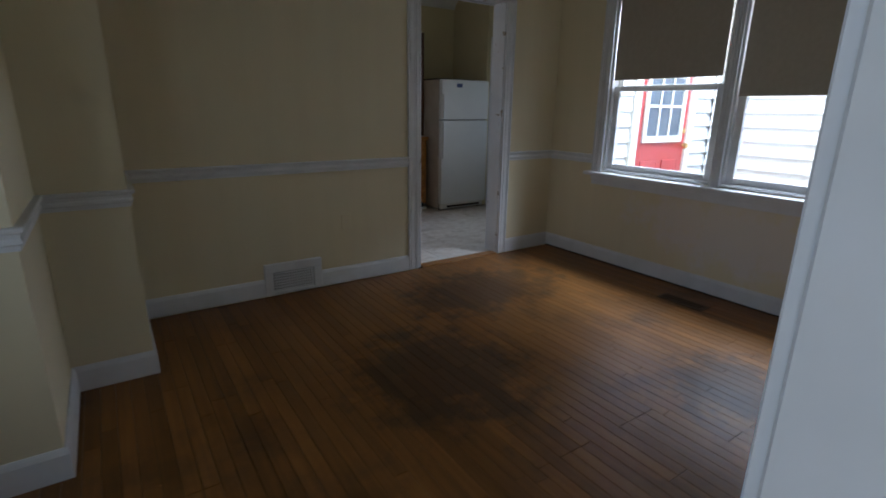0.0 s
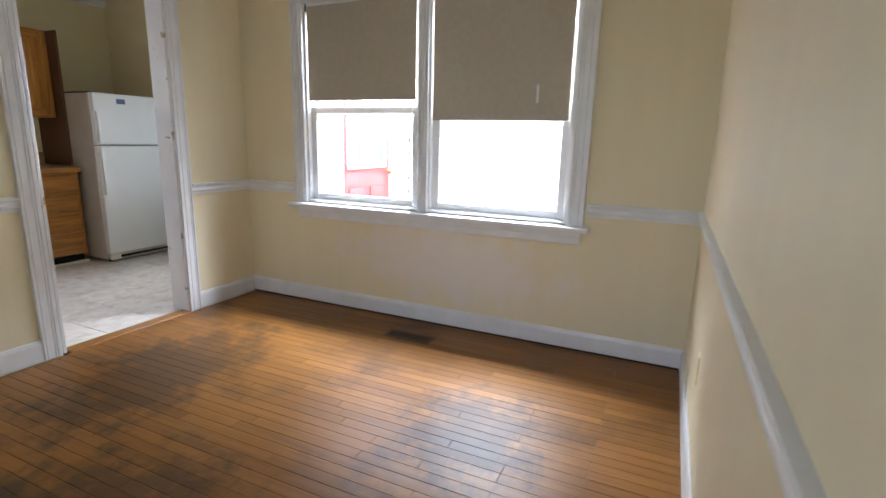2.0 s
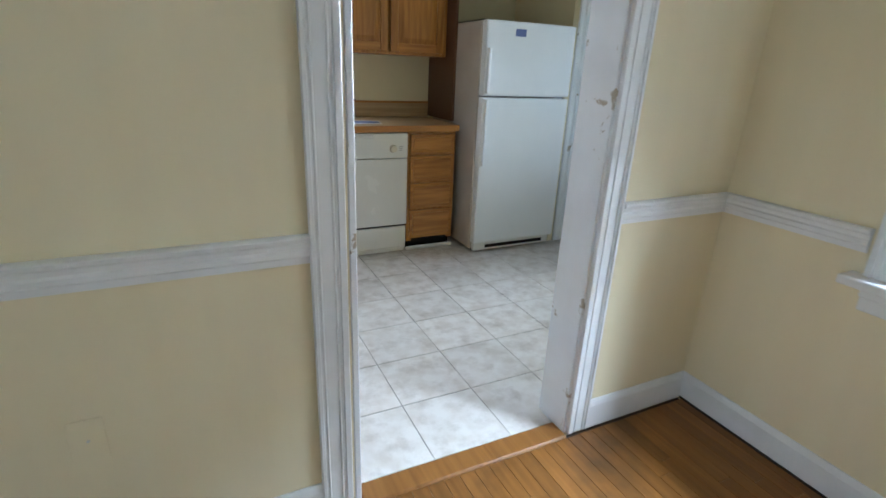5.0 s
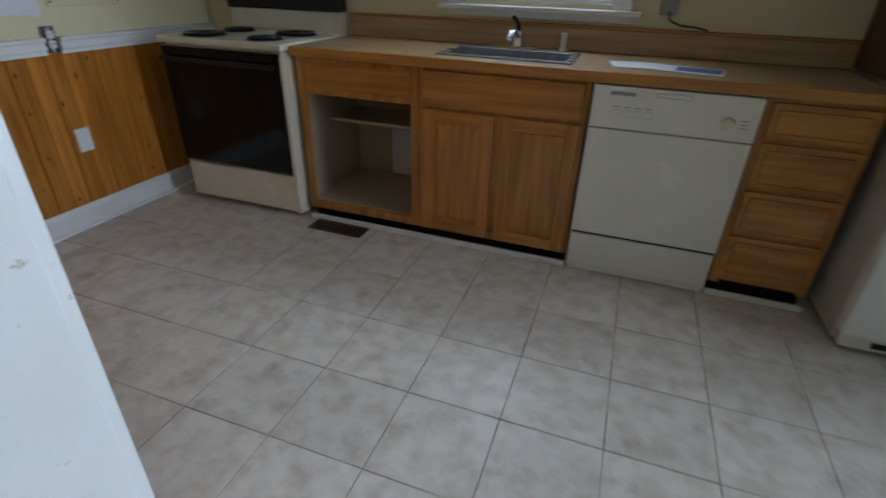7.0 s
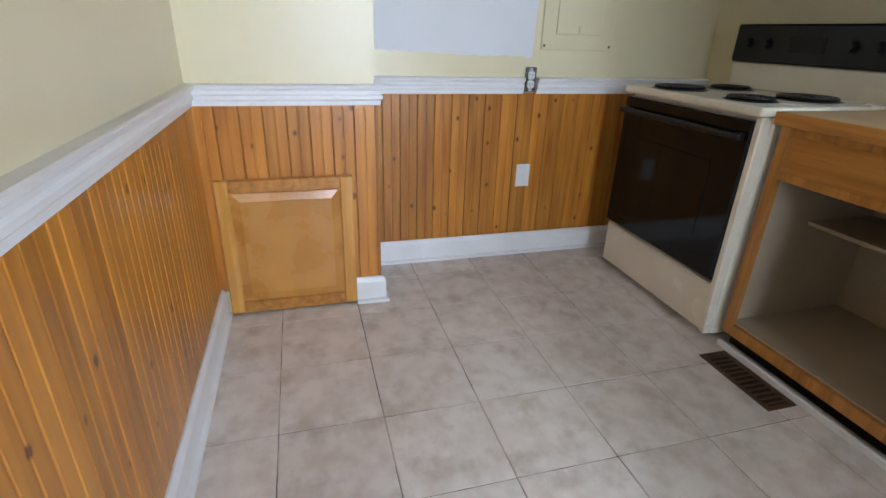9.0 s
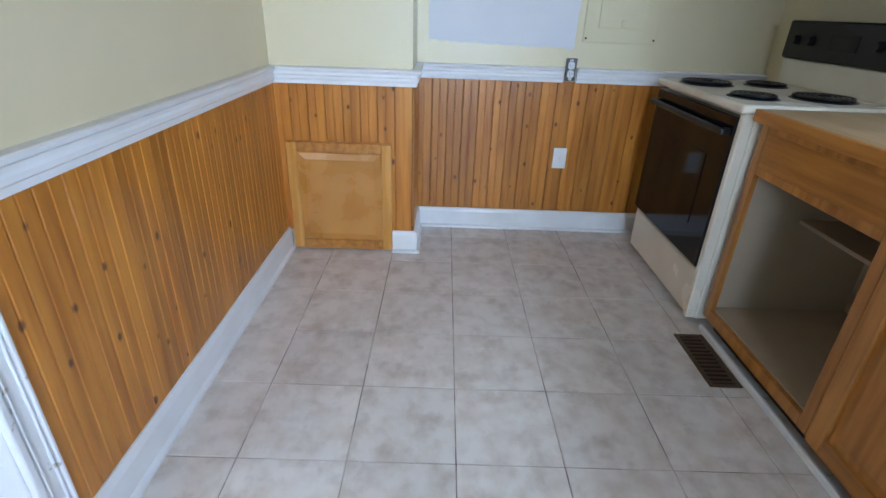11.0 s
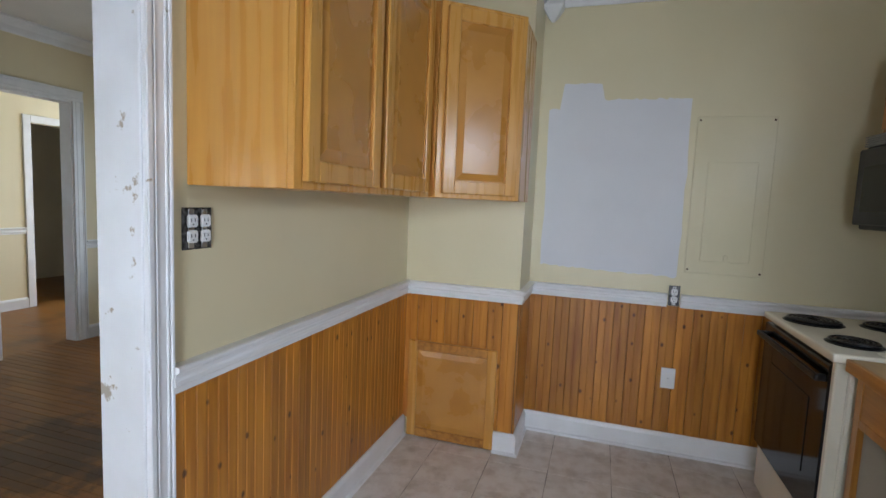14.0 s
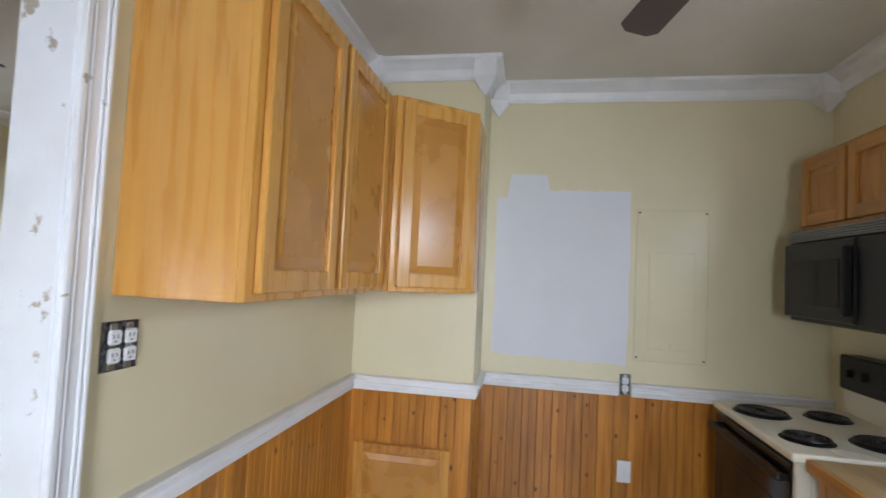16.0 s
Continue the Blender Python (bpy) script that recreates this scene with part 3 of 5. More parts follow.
part("roof", boxes((XW + 0.14, NX + 0.4, PY - 0.12, -0.002, 2.62, 2.70), bevel=0.01), M_WHITE, po)


def clapboard(parent, along, a0, a1, face, z):
    """One lapped board; it faces -x or -y and leans out at its lower edge."""
    bm = bmesh.new()
    prof = ((0.022, 0), (0.0, 0.135), (-0.04, 0.135), (-0.04, 0))
    ends = []
    for a in (a0, a1):
        ends.append([bm.verts.new((face - o, a, z + u) if along == "y" else (a, face - o, z + u)) for o, u in prof])
    for k in range(4):
        bm.faces.new((ends[0][k], ends[0][(k + 1) % 4], ends[1][(k + 1) % 4], ends[1][k]))
    bm.faces.new(ends[0][::-1])
    bm.faces.new(ends[1])
    part("clapboard", bm, M_SIDING, parent)


for k in range(34):
    clapboard(nb, "y", -9, PY - 0.03, NX, -0.5 + 0.135 * k)
    z = -0.5 + 0.135 * k
    if z < 2.45:
        clapboard(po, "x", XW + 0.14, 2.0 if -0.2 < z < 2.1 else NX, PY, z)
        if -0.2 < z < 2.1:
            clapboard(po, "x", 2.98, NX, PY, z)
part("stoop", boxes((1.9, 3.0, PY - 0.9, PY - 0.03, -0.52, -0.06), bevel=0.01), M_GROUT, po)
rd = part("door", boxes((2.09, 2.88, PY - 0.01, PY + 0.03, -0.02, 2.02), bevel=0.003), M_RED, po, "red panelled door with a divided light")
part("door_frame", boxes((1.99, 2.09, PY - 0.035, PY + 0.03, -0.06, 2.12), (2.88, 2.98, PY - 0.035, PY + 0.03, -0.06, 2.12), (2.09, 2.88, PY - 0.035, PY + 0.03, 2.02, 2.12), bevel=0.004), M_WHITE, po)
for x0 in (2.19, 2.53):
    part("panel", boxes((x0, x0 + 0.26, PY - 0.02, PY - 0.009, 0.18, 0.80), bevel=0.009), M_RED, rd)
part("light_glass", boxes((2.21, 2.76, PY - 0.016, PY - 0.0095, 1.02, 1.86)), M_DARKGL, rd)
bm = boxes((2.17, 2.22, PY - 0.03, PY - 0.0095, 0.97, 1.91), (2.75, 2.80, PY - 0.03, PY - 0.0095, 0.97, 1.91), (2.22, 2.75, PY - 0.03, PY - 0.0095, 0.97, 1.03), (2.22, 2.75, PY - 0.03, PY - 0.0095, 1.85, 1.91))
for k in (1, 2):
    box(bm, 2.22 + 0.177 * k - 0.012, 2.22 + 0.177 * k + 0.012, PY - 0.026, PY - 0.015, 1.03, 1.85)
    box(bm, 2.22, 2.75, PY - 0.026, PY - 0.015, 1.03 + 0.273 * k - 0.012, 1.03 + 0.273 * k + 0.012)
part("glazing_bars", bm, M_WHITE, rd)
part("knob", cyl(cyl(bmesh.new(), (2.82, PY - 0.01, 0.93), (2.82, PY - 0.05, 0.93), 0.012), (2.82, PY - 0.05, 0.93), (2.82, PY - 0.085, 0.93), 0.03, 0.024), M_BRASS, rd)
part("deadbolt", cyl(bmesh.new(), (2.82, PY - 0.01, 1.07), (2.82, PY - 0.035, 1.07), 0.028, 0.024), M_BRASS, rd)

# dining fixtures -----------------------------------------------------------
vt = thing("wall_vent", (-1.01, -0.02, 0.0), "white painted return air grille in a wooden frame", "vent")
part("frame", boxes((-1.21, -1.155, -0.03, 0, 0.002, 0.20), (-0.87, -0.81, -0.03, 0, 0.002, 0.20), (-1.21, -0.81, -0.034, 0, 0.165, 0.225), (-1.155, -0.87, -0.026, 0, 0.002, 0.025), bevel=0.004), M_WHITE, vt)
# dark sheet gives the shade of the duct behind the slats
part("backing", boxes((-1.155, -0.87, -0.006, -0.002, 0.025, 0.165)), M_SUB, vt)
for k in range(7):
    part("slat", boxes((-1.155, -0.87, -0.022, -0.012, 0.030 + 0.0195 * k, 0.038 + 0.0195 * k)), M_WHITE, vt)
for k in range(1, 16):
    part("bar", boxes((-1.157 + 0.018 * k, -1.150 + 0.018 * k, -0.024, -0.012, 0.025, 0.165)), M_WHITE, vt)


def plate(name, c, axis, sign, label, w=0.072, h=0.115, material=M_WHITE, holes=True):
    """A wall plate; axis: the wall's normal axis."""
    p = thing(name, c, label, "outlet")
    def bx(u0, u1, d, z0, z1, bevel):
        e0, e1 = sorted((0, sign * d))
        if axis == "y":
            return boxes((c[0] + u0, c[0] + u1, c[1] + e0, c[1] + e1, c[2] + z0, c[2] + z1), bevel=bevel)
        return boxes((c[0] + e0, c[0] + e1, c[1] + u0, c[1] + u1, c[2] + z0, c[2] + z1), bevel=bevel)
    part("cover", bx(-w / 2, w / 2, 0.006, -h / 2, h / 2, 0.002), material, p)
    part("screw", bx(-0.003, 0.003, 0.0075, -0.003, 0.003, 0.0008), M_STEEL, p)
    return p


plate("wall_plate", (-0.60, 0, 0.455), "y", -1, "yellow-painted blank wall plate", material=M_WALL_D)
plate("wall_plate", (XW, -2.78, 0.40), "x", -1, "yellow-painted outlet plate under the chair rail", material=M_WALL_D)
plate("wall_plate", (0.55, YB, 0.40), "y", 1, "yellow-painted outlet plate under the chair rail", material=M_WALL_D)


def register(name, x0, x1, y0, y1, label):
    r = thing(name, ((x0 + x1) / 2, (y0 + y1) / 2, 0.0), label, "vent")
    part("frame", boxes((x0, x1, y0, y0 + 0.018, 0, 0.006), (x0, x1, y1 - 0.018, y1, 0, 0.006), (x0, x0 + 0.018, y0 + 0.018, y1 - 0.018, 0, 0.006), (x1 - 0.018, x1, y0 + 0.018, y1 - 0.018, 0, 0.006), bevel=0.002), M_BRONZE, r)
    # thin dark sheet in place of the shaded duct below
    part("well", boxes((x0 + 0.018, x1 - 0.018, y0 + 0.018, y1 - 0.018, 0.0005, 0.0015)), M_SUB, r)
    long_x = x1 - x0 > y1 - y0
    n = 12
    for k in range(n):
        if long_x:
            a = x0 + 0.018 + (x1 - x0 - 0.036) * (k + 0.5) / n
            part("slat", boxes((a - 0.003, a + 0.003, y0 + 0.018, y1 - 0.018, 0.0015, 0.005)), M_BRONZE, r)
        else:
            a = y0 + 0.018 + (y1 - y0 - 0.036) * (k + 0.5) / n
            part("slat", boxes((x0 + 0.018, x1 - 0.018, a - 0.003, a + 0.003, 0.0015, 0.005)), M_BRONZE, r)


register("floor_register", 1.10, 1.22, -1.77, -1.45, "brown metal floor register in the oak floor")
register("floor_register", -0.99, -0.67, 1.93, 2.05, "brown metal floor register in the tile floor")

# ---------------------------------------------------------------- kitchen trim and wainscot
KR = 0.925
RAIL_K = [(o + 0.012 if o else 0, u) for o, u in RAIL]
moulding("rail_kitchen", RAIL_K, (-0.035, KY0, KR), (BX, KY0, KR), (0, 1, 0), "white moulded chair rail above pine boards", 0, 1)
moulding("rail_kitchen", RAIL_K, (BX, KY0, KR), (BX, BY, KR), (1, 0, 0), "white moulded chair rail above pine boards", 1, -1)
moulding("rail_kitchen", RAIL_K, (BX, BY, KR), (KX0, BY, KR), (0, 1, 0), "white moulded chair rail above pine boards", -1, 1)
moulding("rail_kitchen", RAIL_K, (KX0, BY, KR), (KX0, 1.575, KR), (1, 0, 0), "white moulded chair rail above pine boards", 1, 0)
moulding("rail_kitchen", RAIL_K, (KX0, 1.645, KR), (KX0, KY1, KR), (1, 0, 0), "white moulded chair rail above pine boards")
for prof in (BASE, SHOE):
    lab = "white painted kitchen baseboard"
    moulding("baseboard_kitchen", prof, (-0.035, KY0 + 0.012, 0), (BX, KY0 + 0.012, 0), (0, 1, 0), lab, 0, 1)
    moulding("baseboard_kitchen", prof, (BX + 0.012, BY - 0.10, 0), (BX + 0.012, BY + 0.012, 0), (1, 0, 0), lab, 0, -1)
    moulding("baseboard_kitchen", prof, (BX + 0.012, BY + 0.012, 0), (KX0, BY + 0.012, 0), (0, 1, 0), lab, -1, 1)
    moulding("baseboard_kitchen", prof, (KX0 + 0.012, BY, 0), (KX0 + 0.012, KY1, 0), (1, 0, 0), lab, 1, 0)
for p0, p1, o, m0, m1 in (((DX0, KY0, HC), (BX, KY0, HC), (0, 1, 0), 0, 1), ((KX1, KY0, HC), (DX0, KY0, HC), (0, 1, 0), 0, 0), ((BX, KY0, HC), (BX, BY, HC), (1, 0, 0), 1, -1), ((BX, BY, HC), (KX0, BY, HC), (0, 1, 0), -1, 1),
                          ((KX0, BY, HC), (KX0, KY1, HC), (1, 0, 0), 1, 1), ((KX0, KY1, HC), (KX1, KY1, HC), (0, -1, 0), 1, 1), ((KX1, KY1, HC), (KX1, KY0, HC), (-1, 0, 0), 1, 0)):
    moulding("crown_kitchen", CROWN, p0, p1, o, "white crown moulding", m0, m1)


def corner_block(x, y, drop=0.0):
    """Square crown corner block that tapers to a point below."""
    b = thing("crown_block", (x, y, HC - 0.13), "white wooden crown corner block", "trim", "crown corner blocks", "structure")
    part("block", boxes((x - 0.058, x + 0.058, y - 0.058, y + 0.058, HC - 0.12, HC - 0.001), bevel=0.004), M_WHITE, b)
    bm = bmesh.new()
    for k, (s, z) in enumerate(((0.058, HC - 0.12), (0.05, HC - 0.135), (0.022, HC - 0.175), (0.008, HC - 0.195))):
        ring = [bm.verts.new((x + a * s, y + c * s, z)) for a, c in ((-1, -1), (1, -1), (1, 1), (-1, 1))]
        if k:
            for i in range(4):
                bm.faces.new((last[i], last[(i + 1) % 4], ring[(i + 1) % 4], ring[i]))
        last = ring
    bm.faces.new(last)
    part("drop", bm, M_WHITE, b)


corner_block(BX + 0.02, BY + 0.0)
corner_block(BX + 0.05, KY0 + 0.05)
corner_block(KX0 + 0.03, BY + 0.05)
corner_block(KX0 + 0.05, KY1 - 0.05)
corner_block(KX1 - 0.05, KY1 - 0.05)

# primer patch and breaker panel on the end wall ----------------------------
bm = bmesh.new()
rng = random.Random(4)
cols = []
for k in range(41):
    y = 0.86 + 0.76 * k / 40
    low = 1.035 - 0.02 * k / 40 + rng.uniform(-0.006, 0.006)
    top = 2.0 + (0.09 if 0.93 < y < 1.15 else 0.0) - (0.05 if y < 0.93 else 0) + rng.uniform(-0.006, 0.006)
    cols.append([bm.verts.new((KX0 + 0.003, y + (rng.uniform(-0.005, 0.005) if k in (0, 40) else 0), low + (top - low) * q / 12)) for q in range(13)])
for p, q in zip(cols, cols[1:]):
    for k in range(12):
        bm.faces.new((p[k], q[k], q[k + 1], p[k + 1]))
solo("primer_patch", bm, M_PATCH, "grey-white primer patch on the yellow wall", "paint patch", "structure")

bp = thing("breaker_panel", (KX0, 1.83, 1.45), "yellow-painted metal breaker panel with an inset door", "breaker panel")
part("cover", boxes((KX0, KX0 + 0.010, 1.65, 2.03, 1.05, 1.90), bevel=0.003), M_SCREEN, bp)
pdn = part("door", boxes((KX0 + 0.010, KX0 + 0.017, 1.72, 1.96, 1.12, 1.66), bevel=0.003), M_SCREEN, bp)
part("latch", boxes((KX0 + 0.017, KX0 + 0.024, 1.835, 1.855, 1.13, 1.16), bevel=0.002), M_SCREEN, pdn)
for y, z in ((1.665, 1.88), (2.015, 1.88), (1.665, 1.07), (2.015, 1.07)):
    part("screw", boxes((KX0 + 0.010, KX0 + 0.014, y - 0.005, y + 0.005, z - 0.005, z + 0.005), bevel=0.001), M_BRONZE, bp)

plate("wall_plate", (KX0 + 0.013, 1.615, 0.44), "x", 1, "white blank plate on pine boards", w=0.075, h=0.118)


def bare_outlet(name, c, axis, n, label):
    """Receptacles without cover: dark box, steel straps, white faces."""
    o = thing(name, c, label, "outlet")
    w = 0.046 * n + 0.012
    def bx(u0, u1, d0, d1, z0, z1, bevel=0.001):
        if axis == "y":
            return boxes((c[0] + u0, c[0] + u1, c[1] + d0, c[1] + d1, c[2] + z0, c[2] + z1), bevel=bevel)
        return boxes((c[0] + d0, c[0] + d1, c[1] + u0, c[1] + u1, c[2] + z0, c[2] + z1), bevel=bevel)
    part("box", bx(-w / 2, w / 2, 0.0, 0.003, -0.057, 0.057), M_BOXM, o, "dark grey open outlet box")
    for k in range(n):
        u = (k - (n - 1) / 2) * 0.046
        part("strap", bx(u - 0.010, u + 0.010, 0.003, 0.006, -0.053, 0.053), M_STEEL, o)
        for z in (-0.021, 0.021):
            f = part("receptacle", bx(u - 0.017, u + 0.017, 0.006, 0.012, z - 0.017, z + 0.017, 0.005), M_WHITE, o)
            for s in (-0.006, 0.006):
                part("slot", bx(u + s - 0.0012, u + s + 0.0012, 0.012, 0.0124, z - 0.002, z + 0.007, 0), M_BLACKP, f)
            part("slot", bx(u - 0.002, u + 0.002, 0.012, 0.0124, z - 0.011, z - 0.007, 0), M_BLACKP, f)


bare_outlet("outlet", (-0.132, KY0 + 0.001, 1.283), "y", 2, "double outlet without cover plate in the wall")
bare_outlet("outlet", (KX0 + 0.013, 1.61, 0.915), "x", 1, "single outlet without cover in the chair rail gap")

# access panel: oak cabinet door leaning in the chase
ap = thing("access_panel", (BX + 0.02, 0.43, 0), "golden oak raised-panel door covering a wall opening", "access panel")
def raised_door(parent, axis, face, sign, u0, u1, z0, z1, wood, rails, center, fw=0.055, th=0.02):
    """Frame and raised panel. axis: normal axis of the door; face: back plane; sign: way to the room."""
    def bx(a0, a1, d0, d1, g0, g1, bevel=0.003):
        e0, e1 = sorted((face + sign * d0, face + sign * d1))
        return boxes((a0, a1, e0, e1, g0, g1), bevel=bevel) if axis == "y" else boxes((e0, e1, a0, a1, g0, g1), bevel=bevel)
    d = part("door", bx(u0, u0 + fw, 0, th, z0, z1), wood, parent)
    part("stile", bx(u1 - fw, u1, 0, th, z0, z1), wood, d)
    part("rail", bx(u0 + fw, u1 - fw, 0, th, z0, z0 + fw), rails, d)
    part("rail", bx(u0 + fw, u1 - fw, 0, th, z1 - fw, z1), rails, d)
    bm = bmesh.new()
    a0, a1, g0, g1 = u0 + fw, u1 - fw, z0 + fw, z1 - fw
    rows = []
    for ins, dep in ((0.0, 0.008), (0.006, 0.008), (0.034, 0.016), (0.036, 0.0165)):
        rows.append([(a0 + ins, g0 + ins, dep), (a1 - ins, g0 + ins, dep), (a1 - ins, g1 - ins, dep), (a0 + ins, g1 - ins, dep)])
    vs = [[bm.verts.new((a, face + sign * q, g) if axis == "y" else (face + sign * q, a, g)) for a, g, q in r] for r in rows]
    for r, s in zip(vs, vs[1:]):
        for k in range(4):
            bm.faces.new((r[k], r[(k + 1) % 4], s[(k + 1) % 4], s[k]))
    bm.faces.new(vs[-1])
    part("raised_panel", bm, center, d)
    return d


raised_door(ap, "x", BX + 0.013, 1, 0.185, 0.70, 0.012, 0.58, M_OAK_U, M_OAK_H, M_BIRCH, fw=0.05)


# ---------------------------------------------------------------- wall cabinets
def wall_cabinet(axis, a0, a1, b0, b1, z0, z1, sign, doors, label, wood=M_OAK_U, knob=False, gap=0.03):
    """axis 'y': doors face along y. a: width span, b0: wall side, b1: frame front."""
    if axis == "y":
        c = thing("wall_cabinet", ((a0 + a1) / 2, (b0 + b1) / 2, z0), label, "cabinet", "wall cabinets")
        e0, e1 = sorted((b0, b1 - sign * 0.02))
        f0, f1 = sorted((b1 - sign * 0.02, b1))
        part("body", boxes((a0, a1, e0, e1, z0, z1), bevel=0.002), wood, c)
        bm = boxes((a0, a0 + 0.035, f0, f1, z0, z1), (a1 - 0.035, a1, f0, f1, z0, z1), (a0 + 0.035, a1 - 0.035, f0, f1, z0, z0 + 0.035), (a0 + 0.035, a1 - 0.035, f0, f1, z1 - 0.035, z1), bevel=0.002)
    else:
        c = thing("wall_cabinet", ((b0 + b1) / 2, (a0 + a1) / 2, z0), label, "cabinet", "wall cabinets")
        e0, e1 = sorted((b0, b1 - sign * 0.02))
        f0, f1 = sorted((b1 - sign * 0.02, b1))
        part("body", boxes((e0, e1, a0, a1, z0, z1), bevel=0.002), wood, c)
        bm = boxes((f0, f1, a0, a0 + 0.035, z0, z1), (f0, f1, a1 - 0.035, a1, z0, z1), (f0, f1, a0 + 0.035, a1 - 0.035, z0, z0 + 0.035), (f0, f1, a0 + 0.035, a1 - 0.035, z1 - 0.035, z1), bevel=0.002)
    part("face_frame", bm, wood, c)
    for d0, d1 in doors:
        raised_door(c, axis, b1 + sign * 0.001, sign, d0, d1, z0 + 0.02, z1 - 0.02, wood, M_OAK_H if wood is M_OAK else M_OAK_U, M_BIRCH if wood is M_OAK_U else wood)
    return c


CZ0, CZ1 = 1.40, 2.22
wall_cabinet("y", -1.09, -0.10, KY0, 0.47, CZ0, CZ1, 1, ((-0.55, -0.13), (-1.04, -0.59)), "golden oak wall cabinet with two raised-panel doors")


def corner_cabinet(z0, z1):
    """Diagonal corner cabinet: its face runs slantwise from the long cabinet to the boxed corner's edge."""
    m = pose(-1.092, 0.49, 0, 0, 0, 39.5)
    back = m.inverted()
    c = thing("wall_cabinet", (0, 0, 0), "golden oak diagonal corner wall cabinet with one raised-panel door", "cabinet", "wall cabinets")
    bm = bmesh.new()
    outline = [back @ Vector((x, y, 0)) for x, y in ((-1.092, KY0 + 0.002), (-1.092, 0.488), (-1.36, BY + 0.013), (BX + 0.002, BY + 0.013), (BX + 0.002, KY0 + 0.002))]
    low = [bm.verts.new((p.x, p.y, z0)) for p in outline]
    top = [bm.verts.new((p.x, p.y, z1)) for p in outline]
    bm.faces.new(low)
    bm.faces.new(top[::-1])
    for k in range(5):
        bm.faces.new((low[k], top[k], top[(k + 1) % 5], low[(k + 1) % 5]))
    bmesh.ops.recalc_face_normals(bm, faces=bm.faces)
    part("body", bm, M_OAK_U, c)
    part("face_frame", boxes((0, 0.018, 0.0, 0.04, z0, z1), (0, 0.018, 0.375, 0.415, z0, z1), (0, 0.018, 0.04, 0.375, z0, z0 + 0.035), (0, 0.018, 0.04, 0.375, z1 - 0.035, z1), bevel=0.002), M_OAK_U, c)
    raised_door(c, "x", 0.019, 1, 0.028, 0.385, z0 + 0.02, z1 - 0.02, M_OAK_U, M_OAK_U, M_BIRCH)
    c.matrix_world = m


corner_cabinet(CZ0, CZ1)
wall_cabinet("y", 0.52, 1.40, KY1, 2.33, 1.36, 2.13, -1, ((0.55, 0.95), (0.97, 1.37)), "brown oak wall cabinet beside the window", M_OAK)
wall_cabinet("y", -1.83, -1.07, KY1, 2.38, 1.77, 2.13, -1, ((-1.80, -1.46), (-1.44, -1.10)), "oak wall cabinet above the microwave", M_OAK)
solo("fridge_side_panel", boxes((1.405, 1.425, 2.2, KY1, 0.92, 2.13), bevel=0.002), M_DARKW, "dark wooden panel beside the fridge", "panel")

# microwave ------------------------------------------------------------------
mw = thing("microwave", (-1.45, 2.42, 1.33), "black over-range microwave under the wall cabinet", "microwave")
part("body", boxes((-1.83, -1.07, 2.33, KY1, 1.34, 1.765), bevel=0.006), M_BLACKP, mw)
d = part("door", boxes((-1.825, -1.28, 2.3, 2.328, 1.36, 1.70), bevel=0.006), M_BLACKP, mw)
part("window", boxes((-1.76, -1.38, 2.297, 2.3005, 1.42, 1.62), bevel=0.001), M_BLACK, d)
part("handle", boxes((-1.315, -1.295, 2.265, 2.3, 1.39, 1.67), bevel=0.006), M_BLACKP, d)
part("control_panel", boxes((-1.275, -1.075, 2.305, 2.328, 1.36, 1.70), bevel=0.004), M_BLACKP, mw)
for k in range(5):
    part("vent_slat", boxes((-1.81, -1.09, 2.31, 2.328, 1.712 + 0.010 * k, 1.717 + 0.010 * k)), M_GREYP, mw)

# ---------------------------------------------------------------- stove
SX0, SX1, SY = -1.83, -1.068, 2.035
sv = thing("stove", ((SX0 + SX1) / 2, 2.33, 0), "bisque electric range with black glass oven door", "stove")
part("body", boxes((SX0, SX1, SY + 0.012, KY1 - 0.01, 0.03, 0.885), bevel=0.004), M_ALMOND, sv)
part("drawer", boxes((SX0 + 0.004, SX1 - 0.004, SY - 0.015, SY + 0.012, 0.035, 0.245), bevel=0.008, seg=2), M_ALMOND, sv, "bisque storage drawer")
part("drawer_grip", boxes((SX0 + 0.05, SX1 - 0.05, SY - 0.022, SY - 0.010, 0.232, 0.246), bevel=0.004), M_ALMOND, sv)
od = part("oven_door", boxes((SX0 + 0.006, SX1 - 0.03, SY - 0.035, SY + 0.010, 0.26, 0.868), bevel=0.006), M_BLACK, sv, "black glass oven door")
part("handle", boxes((SX0 + 0.02, SX1 - 0.04, SY - 0.075, SY - 0.055, 0.80, 0.825), bevel=0.009, seg=2), M_BLACKP, od)
part("handle_post", boxes((SX0 + 0.03, SX0 + 0.05, SY - 0.06, SY - 0.03, 0.80, 0.825), bevel=0.003), M_BLACKP, od)
part("handle_post", boxes((SX1 - 0.07, SX1 - 0.05, SY - 0.06, SY - 0.03, 0.80, 0.825), bevel=0.003), M_BLACKP, od)
part("oven_window", boxes((SX0 + 0.14, SX1 - 0.17, SY - 0.038, SY - 0.0345, 0.40, 0.70), bevel=0.001), M_BLACK, od)
part("side_trim", boxes((SX1 - 0.028, SX1, SY - 0.03, SY + 0.012, 0.035, 0.885), bevel=0.004), M_ALMOND, sv)
part("cooktop", boxes((SX0 - 0.002, SX1 + 0.002, SY - 0.045, KY1 - 0.06, 0.885, 0.918), bevel=0.012, seg=3), M_ALMOND, sv, "bisque cooktop")
